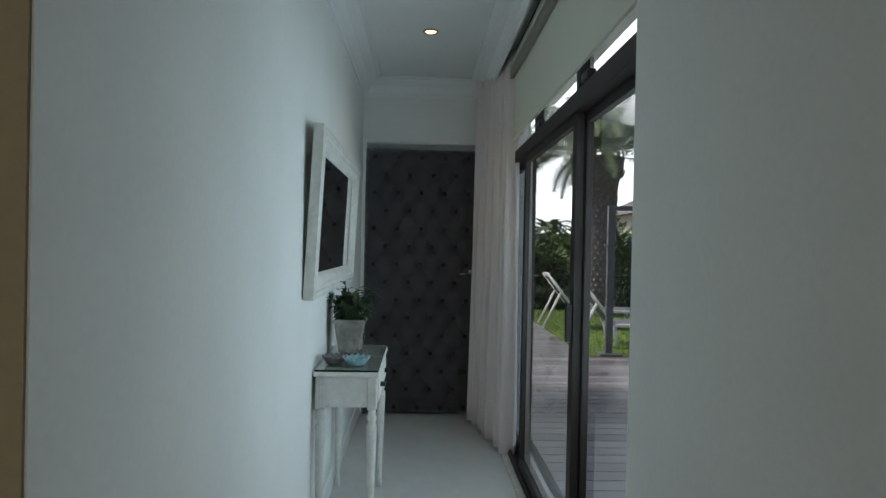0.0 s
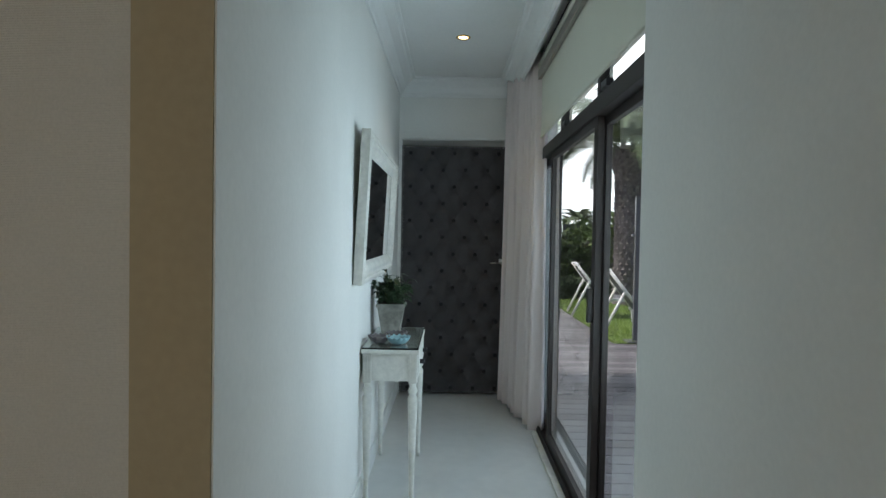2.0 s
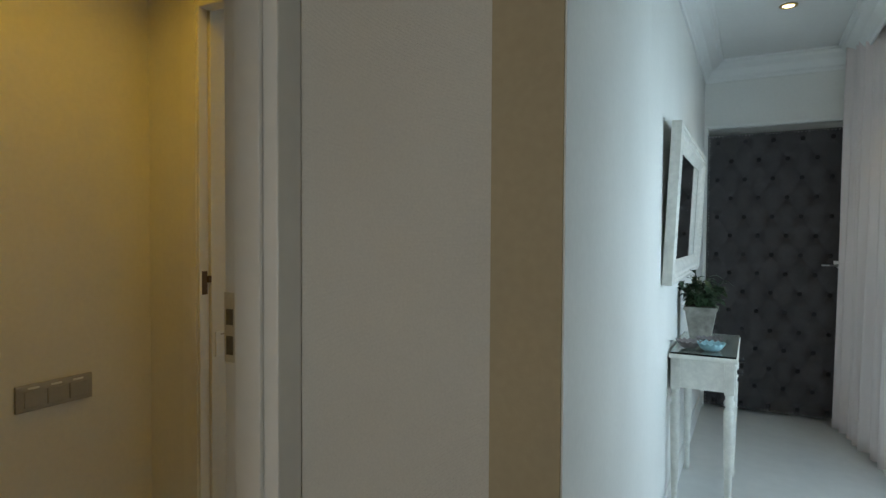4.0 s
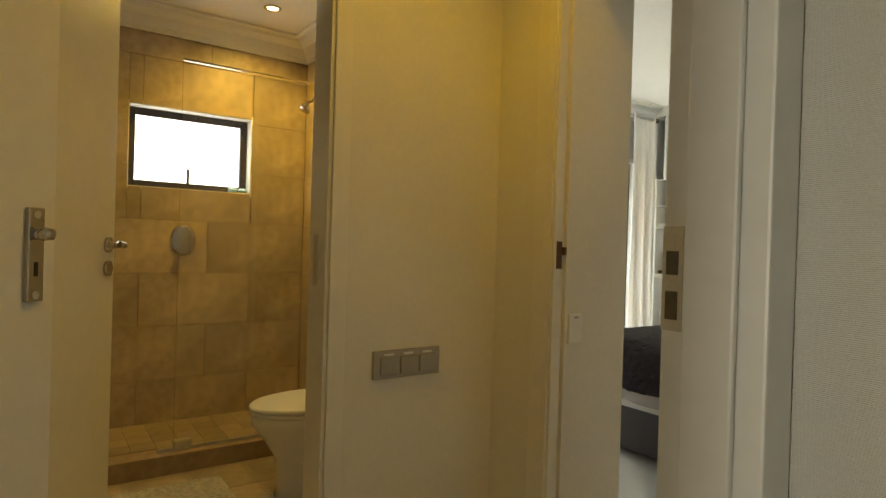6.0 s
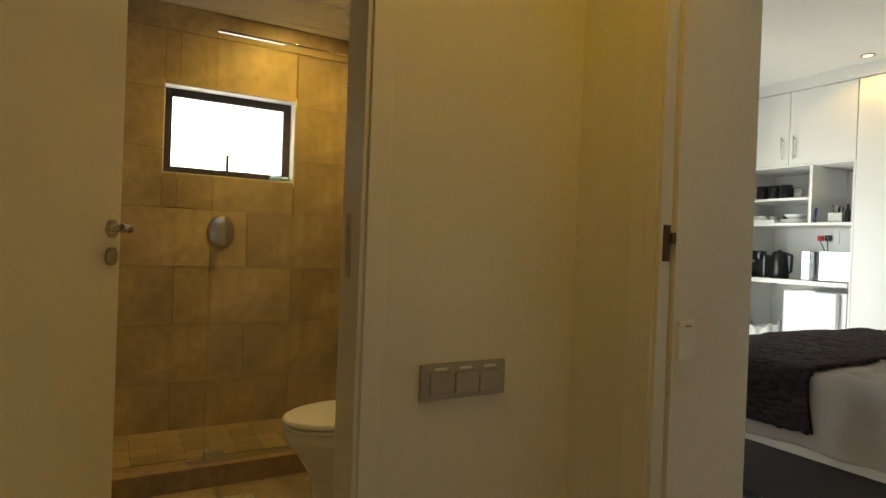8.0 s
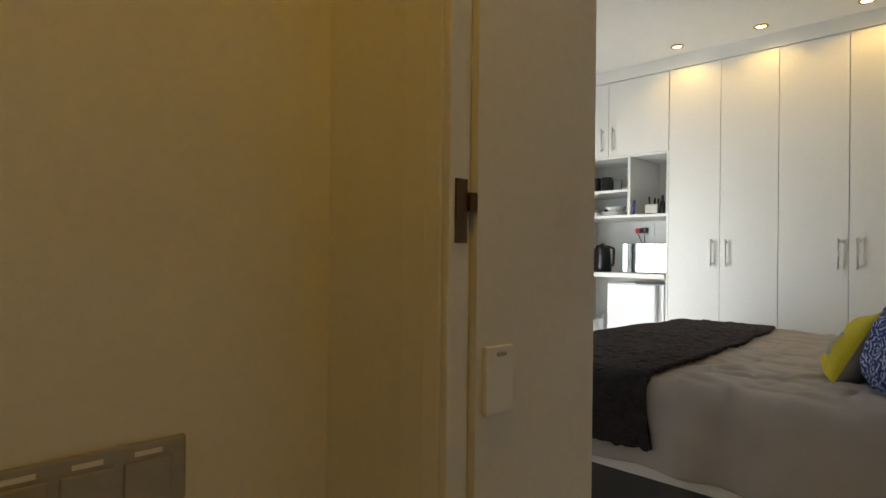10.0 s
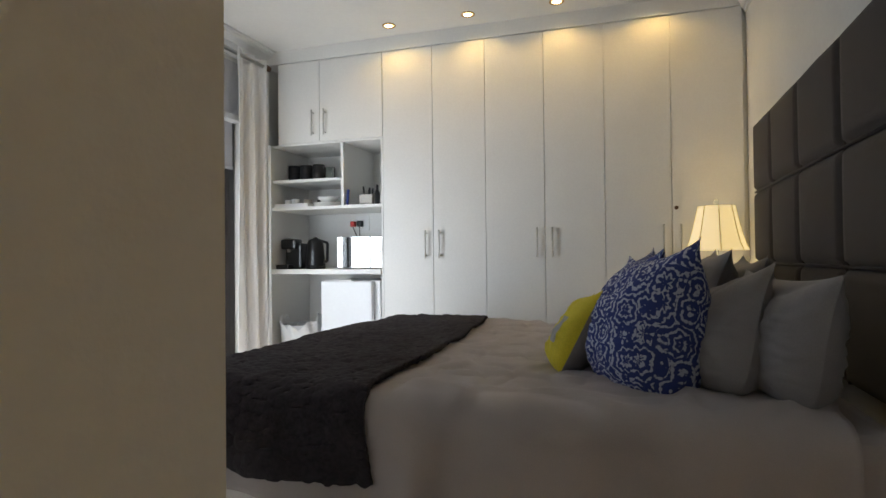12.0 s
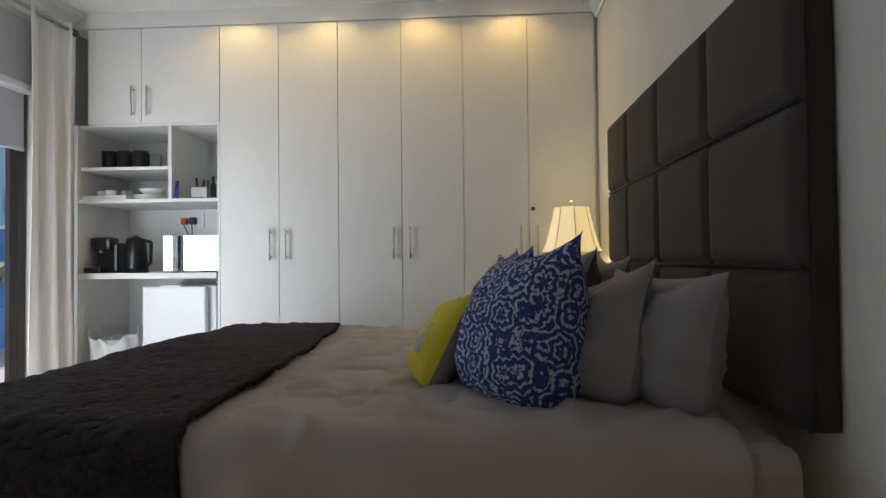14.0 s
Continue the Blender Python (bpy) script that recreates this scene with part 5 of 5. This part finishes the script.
def blades():
    rnd = random.Random(8)
    vs, fs = [], []
    for i in range(26000):
        x, y = rnd.uniform(1.86, 7.0), rnd.uniform(7.6, 13.1)
        a, h, w = rnd.uniform(0, 6.28), rnd.uniform(0.02, 0.05), 0.006
        k = len(vs)
        vs += [(x - w * math.cos(a), y - w * math.sin(a), -0.09), (x + w * math.cos(a), y + w * math.sin(a), -0.09), (x + 0.02 * math.sin(a), y + 0.02 * math.cos(a), -0.09 + h)]
        fs.append((k, k + 1, k + 2))
    me = bpy.data.meshes.new("grass")
    me.from_pydata(vs, [], fs)
    me.materials.append(BLADE)
    tagged(new("grass", me), "short green lawn grass", "grass", kind="stuff")


blades()


def palm(x, y, base, height, radius, name, label, fronds, length, seed, scars=True, lowest=0.05):
    rnd = random.Random(seed)
    t = thing(name, label, "tree", pose(x, y, base))
    bm = bmesh.new()
    prof = [(radius * (1.15 if z < 0.4 else 1.0), z) for z in [i * height / 14 for i in range(12)]] + [(radius * 1.2, height * 0.86), (radius * 1.45, height * 0.93), (radius * 1.1, height * 1.02)]
    lathe(prof, 20, bm=bm)
    part("trunk", bm, BARK, t, "rough palm trunk with leaf scars")
    if scars:
        bm = bmesh.new()
        rows = int(height / 0.11)
        for r in range(rows):
            z = 0.1 + r * 0.11
            rr = radius * (1.45 if z > height * 0.86 else 1.0 + 0.25 * max(0, z / height - 0.6))
            for k in range(17):
                a = 2 * math.pi * (k + (r % 2) * 0.5) / 17 + rnd.uniform(-0.06, 0.06)
                c, s = math.cos(a), math.sin(a)
                o = rr + rnd.uniform(0.02, 0.07)
                w = 0.5 * 2 * math.pi * rr / 17
                lo = [Vector((rr * c - w * s, rr * s + w * c, z)), Vector((rr * c + w * s, rr * s - w * c, z))]
                v = [bm.verts.new(q) for q in (lo[0], lo[1], Vector((o * c + 0.5 * w * s, o * s - 0.5 * w * c, z + 0.15)), Vector((o * c - 0.5 * w * s, o * s + 0.5 * w * c, z + 0.15)), Vector((rr * 0.96 * c, rr * 0.96 * s, z + 0.2)))]
                bm.faces.new((v[0], v[1], v[2], v[3])), bm.faces.new((v[3], v[2], v[4]))
        tagged(part("leaf_scars", bm, BARK, t), kind="stuff")
    vs, fs = [], []
    for i in range(fronds):
        a = rnd.uniform(0, 2 * math.pi)
        el = rnd.uniform(lowest, 1.45)
        L = length * rnd.uniform(0.8, 1.1)
        d = Vector((math.cos(a), math.sin(a), 0))
        p = Vector((0, 0, height * 1.0)) + d * radius
        step, n = L / 22, 22
        e = el
        for k in range(n):
            e -= 0.075 + 0.02 * (k / n)
            q = p + (d * math.cos(e) + Vector((0, 0, math.sin(e)))) * step
            side = d.cross(Vector((0, 0, 1)))
            up = Vector((-d.x * math.sin(e), -d.y * math.sin(e), math.cos(e)))
            j = len(vs)
            vs += [p + side * 0.012, p - side * 0.012, q]
            fs.append((j, j + 1, j + 2))
            if k > 2:
                for sgn in (-1, 1):
                    for h in (0.0, 0.5):
                        o = p.lerp(q, h)
                        ll = L * 0.16 * math.sin(math.pi * min(0.97, (k + 2) / (n + 1))) + 0.06
                        tip = o + side * sgn * ll * 0.85 + (q - p).normalized() * ll * 0.55 + up * (0.12 * ll) - Vector((0, 0, 0.25 * ll))
                        j = len(vs)
                        dv = (q - p).normalized() * 0.022
                        vs += [o - dv, o + dv, tip]
                        fs.append((j, j + 1, j + 2))
            p = q
    me = bpy.data.meshes.new("crown")
    me.from_pydata([tuple(v) for v in vs], [], fs)
    me.materials.append(FROND)
    ob = new("crown", me)
    ob.parent = t
    return t


palm(3.42, 12.3, -0.25, 3.45, 0.30, "palm_tree", "thick-trunked date palm with scarred bark in the garden", 64, 2.3, 21, True, 0.5)
palm(4.9, 24.0, -0.25, 2.2, 0.12, "palm_tree", "slender young palm behind the hedge", 44, 1.2, 22, False, 0.5)
palm(2.7, 22.0, -0.25, 2.3, 0.14, "palm_tree", "slender palm behind the hedge", 34, 1.2, 23, False, 0.5)


def shrub(x, y, base, rx, ry, rz, n, size, seed, label, material, name="shrub"):
    rnd = random.Random(seed)
    t = thing(name, label, "shrub", pose(x, y, base))
    st = bmesh.new()
    for i in range(9):
        a = rnd.uniform(0, 6.28)
        rod((0.05 * math.cos(a), 0.05 * math.sin(a), 0), (rx * 0.6 * math.cos(a), ry * 0.6 * math.sin(a), rz * 1.2), 0.02, 6, bm=st)
    part("branches", st, BARK, t)
    vs, fs = [], []
    lobes = [(rnd.uniform(-0.65, 0.65) * rx, rnd.uniform(-0.6, 0.6) * ry, rz * rnd.uniform(0.35, 1.5), rnd.uniform(0.3, 0.6)) for _ in range(16)]
    for i in range(n):
        lx, ly, lz, lr = rnd.choice(lobes)
        d = Vector((rnd.gauss(0, 1), rnd.gauss(0, 1), rnd.gauss(0, 1))).normalized()
        r = rnd.uniform(0.55, 1.05) * lr
        p = Vector((lx + d.x * r * rx * 0.9, ly + d.y * r * ry * 0.9, max(0.03, lz + d.z * r * rz)))
        o = Vector((d.x + rnd.uniform(-0.6, 0.6), d.y + rnd.uniform(-0.6, 0.6), d.z + rnd.uniform(-0.6, 0.6))).normalized()
        s = o.cross(Vector((rnd.uniform(-1, 1), rnd.uniform(-1, 1), 1))).normalized()
        L = size * rnd.uniform(0.6, 1.3)
        k = len(vs)
        vs += [p, p + o * L * 0.5 + s * L * 0.28, p + o * L, p + o * L * 0.5 - s * L * 0.28]
        fs.append((k, k + 1, k + 2, k + 3))
    me = bpy.data.meshes.new("leaves")
    me.from_pydata([tuple(v) for v in vs], [], fs)
    me.materials.append(material)
    ob = new("leaves", me)
    ob.parent = t
    tagged(ob, kind="stuff")


for i, (x, y, rx, rz, mt) in enumerate(((2.2, 16.0, 1.5, 1.15, HEDGE), (4.3, 16.6, 1.6, 1.25, HEDGE), (6.6, 17.0, 1.7, 1.1, HEDGE), (0.4, 17.5, 1.6, 1.3, HEDGE), (9.0, 17.0, 1.8, 1.2, HEDGED))):
    shrub(x, y, -0.25, rx, 0.9, rz, 5200, 0.16, 40 + i, "dense sunlit green garden shrub", mt)
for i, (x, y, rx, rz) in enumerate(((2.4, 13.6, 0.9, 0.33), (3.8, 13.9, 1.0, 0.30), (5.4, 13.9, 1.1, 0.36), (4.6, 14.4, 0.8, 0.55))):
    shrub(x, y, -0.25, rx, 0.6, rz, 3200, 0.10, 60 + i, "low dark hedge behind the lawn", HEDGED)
fe = thing("garden_wall", "dark slatted garden fence behind the shrubs", "fence")
for i in range(40):
    part("slat", boxes((-4 + i * 0.6, -4 + i * 0.6 + 0.57, 18.6, 18.63, -0.25, 1.75)), SLING, fe)


def far_house():
    h = thing("house", "distant plastered house with grey tiled hip roof", "house", pose(14.6, 27.0, -0.25))
    part("wall", boxes((-4.5, 4.5, 0, 7, 0, 3.3)), PLASTER, h)
    bm = bmesh.new()
    v = [bm.verts.new(q) for q in ((-5, -0.5, 3.3), (5, -0.5, 3.3), (5, 7.5, 3.3), (-5, 7.5, 3.3), (-2, 3.5, 5.0), (2, 3.5, 5.0))]
    for f in ((0, 1, 5, 4), (1, 2, 5), (2, 3, 4, 5), (3, 0, 4), (3, 2, 1, 0)):
        bm.faces.new([v[i] for i in f])
    part("roof", bm, ROOFT, h)
    for x in (-3.2, -0.6, 2.0):
        w = part("window", boxes((x, x + 1.2, -0.05, 0.02, 1.0, 2.2)), DARKALU, h)
        part("pane", boxes((x + 0.06, x + 1.14, -0.06, -0.05, 1.06, 2.14)), CLEAR, w)


far_house()


def lounger(m, label):
    """Along +x: seat, raised back at the +x end."""
    l = thing("sun_lounger", label, "sun lounger", m, "loungers on the lawn")
    for y in (0, 0.62):
        part("rail", boxes((0, 1.25, y, y + 0.035, 0.30, 0.345), bevel=0.006), LOUNGE, l)
    for x in (0.12, 1.15):
        for y in (0, 0.62):
            part("leg", rod((x, y + 0.017, 0), (x + 0.05, y + 0.017, 0.31), 0.026), LOUNGE, l)
    part("cross_bar", boxes((0, 0.035, 0.035, 0.62, 0.30, 0.345)), LOUNGE, l)
    part("seat", boxes((0.03, 1.2, 0.035, 0.62, 0.335, 0.348)), SLING, l)
    c, s = math.cos(radians(52)), math.sin(radians(52))
    for y in (0.0, 0.62):
        part("back_rail", rod((1.2, y + 0.017, 0.33), (1.2 + 0.78 * c, y + 0.017, 0.33 + 0.78 * s), 0.024), LOUNGE, l)
        part("strut", rod((1.2 + 0.4 * c, y + 0.017, 0.33 + 0.4 * s), (1.75, y + 0.017, 0.02), 0.022), LOUNGE, l)
    part("back_sling", sheet(2, 12, lambda u, v: (1.2 + 0.76 * v * c + 0.01, 0.03 + u * 0.6, 0.33 + 0.76 * v * s)), SLING, l, "dark grey sling back")
    part("head_pad", boxes((1.62, 1.70, 0.12, 0.53, 0.90, 0.96), bevel=0.02), LOUNGE, l)


lounger(pose(3.55, 10.6, -0.09, 0, 0, 176), "white-framed sun lounger with raised grey back")
lounger(pose(3.62, 8.75, -0.09, 0, 0, 176), "white-framed sun lounger with raised grey back")


def shower_post():
    s = thing("garden_shower", "grey steel outdoor shower post with a side arm", "outdoor shower", pose(2.14, 7.72, -0.09))
    part("post", boxes((-0.045, 0.045, -0.03, 0.03, 0, 1.98), bevel=0.004), GREYST, s)
    part("arm", boxes((0.045, 0.55, -0.03, 0.03, 1.92, 1.98), bevel=0.004), GREYST, s)
    part("foot_plate", boxes((-0.14, 0.14, -0.12, 0.12, 0, 0.02), bevel=0.003), GREYST, s)
    part("tap", rod((-0.045, 0, 1.45), (-0.10, 0, 1.45), 0.02, 12), CHROME, s)


shower_post()

# ---- courtyard west of the bedroom ----
struct("wall_courtyard", boxes((-8.9, -8.72, -1.0, 17.0, -0.3, 1.50)), BLUEW, "blue painted courtyard wall")
wc = thing("wall_cladding", "blue painted panel courses on the courtyard wall", "wall")
tagged(wc, kind="structure")
for k in range(9):
    for a, b_ in ((-0.2, 0.31), (0.325, 0.71), (0.725, 1.09), (1.105, 1.49)):
        part("panel", boxes((-8.72, -8.70, -1.0 + 2 * k, 0.992 + 2 * k, a, b_), bevel=0.003), BLUEW, wc)
struct("wall_courtyard_top", boxes((-8.95, -8.66, -1.0, 17.0, 1.50, 1.545), bevel=0.006), WHITEP, "white coping on the courtyard wall")
pl = thing("planter", "blue painted trough planter with green plants", "planter", pose(-8.1, 7.5, -0.25))
part("trough", boxes((-0.3, 0.3, -0.9, 0.9, 0.22, 0.72), bevel=0.02), BLUEW, pl)
shrub(-8.1, 7.5, 0.47, 0.35, 0.9, 0.3, 900, 0.16, 81, "spiky green plants in a planter", HEDGE)


def neighbour():
    frame_m = mat("blue_window_frame", (0.34, 0.50, 0.70), 0.6, grain=0.05)
    pane_m = mat("dull_blue_pane", (0.20, 0.34, 0.54), 0.25, stain=0.1)
    h = thing("house", "pale blue neighbouring house behind the courtyard wall", "house", pose(-17.0, 14.0, -0.3))
    part("wall", boxes((-6, 0, -14, 12, 0, 6.4)), mat("pale_blue_plaster", (0.34, 0.55, 0.78), 0.85, grain=0.08, scale=8, stain=0.15, sscale=0.8), h)
    part("roof", boxes((-6.3, 0.35, -14.3, 12.3, 6.4, 6.62), bevel=0.03), PLASTER, h)
    for k in range(7):
        y = -12.0 + 3.4 * k
        w = part("window", boxes((0, 0.05, y, y + 1.5, 2.25, 3.65)), frame_m, h)
        part("pane", boxes((0.05, 0.058, y + 0.08, y + 0.71, 2.33, 3.57)), pane_m, w)
        part("pane", boxes((0.05, 0.058, y + 0.79, y + 1.42, 2.33, 3.57)), pane_m, w)


neighbour()
# Unseen slab whose wide eaves are added to keep direct sun out.
struct("roof", boxes((-5.3, 1.0, -3.2, 6.2, 2.83, 3.05)), PLASTER, "unseen flat roof slab, eaves added to hold off the sun")

bd = struct("backdrop", boxes((-60, 190, 118, 118.5, -2, 80)), glow("hazy_bright_sky", (0.93, 0.97, 1.0), 2.5), "white hazy sky beyond the garden", None, "backdrop")

# ---- pieces of floors and walls ----
def deck():
    d = tagged(thing("deck", "weathered brown timber deck boards beside the house", "deck"), kind="structure")
    me = boxes((0, 8.5, 0, 0.138, -0.03, 0), bevel=0.003)
    long_ = bpy.data.meshes.new("board")
    me.to_mesh(long_), me.free()
    short = bpy.data.meshes.new("board")
    me = boxes((0, 1.35, 0, 0.138, -0.03, 0), bevel=0.003)
    me.to_mesh(short), me.free()
    long_.materials.append(DECKM), short.materials.append(DECKM)
    y = 0.2
    while y < 7.55:
        shared("board", long_, d, 0.46, y, -0.10)
        y += 0.146
    while y < 13.0:
        shared("board", short, d, 0.46, y, -0.10)
        y += 0.146
    # One solid black slab under all boards, closing their gaps.
    part("black_slab", boxes((0.46, 8.9, 0.2, 7.5, -0.2, -0.14), (0.46, 1.8, 7.5, 13.0, -0.2, -0.14)), BLACK, d)


deck()


def wall_tiles():
    w = bpy.data.objects["wall_bathroom_west"]
    rnd = random.Random(5)
    Wd = {}

    def tile(y0, y1, z0, z1, holder, north=False):
        key = (round(y1 - y0, 3), round(z1 - z0, 3), north)
        if key not in Wd:
            bm = boxes((0, 0.009, 0.0012, key[0] - 0.0012, 0.0012, key[1] - 0.0012), bevel=0.001) if not north else boxes((0.0012, key[0] - 0.0012, -0.009, 0, 0.0012, key[1] - 0.0012), bevel=0.001)
            m = bpy.data.meshes.new("tile")
            bm.to_mesh(m), bm.free()
            m.materials.append(TERR)
            Wd[key] = m
        ob = new("tile", Wd[key])
        ob.parent = holder
        ob.matrix_basis = pose(-4.62, y0, z0) if not north else pose(y0, 1.28, z0)
    H, L = 0.305, 0.61
    z, r = 0.03, 0
    while z < H_BATH - 0.02:
        z1 = min(z + H, H_BATH)
        y = -0.9 - (0.25 if r % 2 else 0)
        while y < 1.28:
            a, b_ = max(y, -0.9), min(y + L, 1.27)
            if b_ - a > 0.03:
                segs = [(a, b_, z, z1)]
                out = []
                for (p, q, s, t) in segs:      # leave the window free
                    if q <= 0.25 or p >= 0.925 or t <= 1.43 or s >= 1.89:
                        out.append((p, q, s, t))
                    else:
                        if p < 0.25: out.append((p, 0.25, s, t))
                        if q > 0.925: out.append((0.925, q, s, t))
                        pp, qq = max(p, 0.25), min(q, 0.925)
                        if s < 1.43: out.append((pp, qq, s, 1.43))
                        if t > 1.89: out.append((pp, qq, 1.89, t))
                for o in out:
                    if o[1] - o[0] > 0.01 and o[3] - o[2] > 0.01:
                        tile(*o, w)
            y += L
        z, r = z1, r + 1
    n = bpy.data.objects["wall_bathroom"]
    z, r = 0.03, 0
    while z < H_BATH - 0.02:
        z1 = min(z + H, H_BATH)
        x = -4.62 - (0.3 if r % 2 else 0)
        while x < -2.54:
            a, b_ = max(x, -4.61), min(x + L, -2.54)
            if b_ - a > 0.03:
                tile(a, b_, z, z1, n, True)
            x += L
        z, r = z1, r + 1
    f = tagged(thing("floor_bathroom", "warm stone tiled bathroom floor", "floor"), kind="structure")
    bm = boxes((0.001, 0.299, 0.001, 0.299, 0, 0.006), bevel=0.001)
    m = bpy.data.meshes.new("tile")
    bm.to_mesh(m), bm.free()
    m.materials.append(TERR)
    part("grout", boxes((-4.62, -2.45, -0.9, 1.28, -0.004, 0.001)), GROUT, f)
    for i in range(5):
        for j in range(8):
            if -4.0 + i * 0.3 < -2.6:
                shared("tile", m, f, -4.0 + i * 0.3, -0.9 + j * 0.27, 0.0)
    bm = boxes((0.001, 0.114, 0.001, 0.114, 0, 0.006), bevel=0.001)
    m = bpy.data.meshes.new("tile")
    bm.to_mesh(m), bm.free()
    m.materials.append(TERR)
    part("shower_base", boxes((-4.62, -4.12, -0.9, 1.28, 0.001, 0.085)), GROUT, f)
    for i in range(4):
        for j in range(19):
            shared("tile", m, f, -4.615 + i * 0.115, -0.9 + j * 0.115, 0.083)


wall_tiles()


def pavers():
    d = tagged(thing("pavement", "pale brick-like pavers in the courtyard", "pavement"), kind="structure")
    bm = boxes((0.004, 0.196, 0.004, 0.396, 0, 0.04), bevel=0.003)
    m = bpy.data.meshes.new("paver")
    bm.to_mesh(m), bm.free()
    m.materials.append(PAVER)
    for i in range(19):
        for j in range(15):
            shared("paver", m, d, -8.7 + i * 0.2, 4.2 + j * 0.4 + (0.2 if i % 2 else 0), -0.13)
    part("bed", boxes((-9.0, -4.80, -1.0, 17.0, -0.28, -0.1)), SAND, d)


pavers()
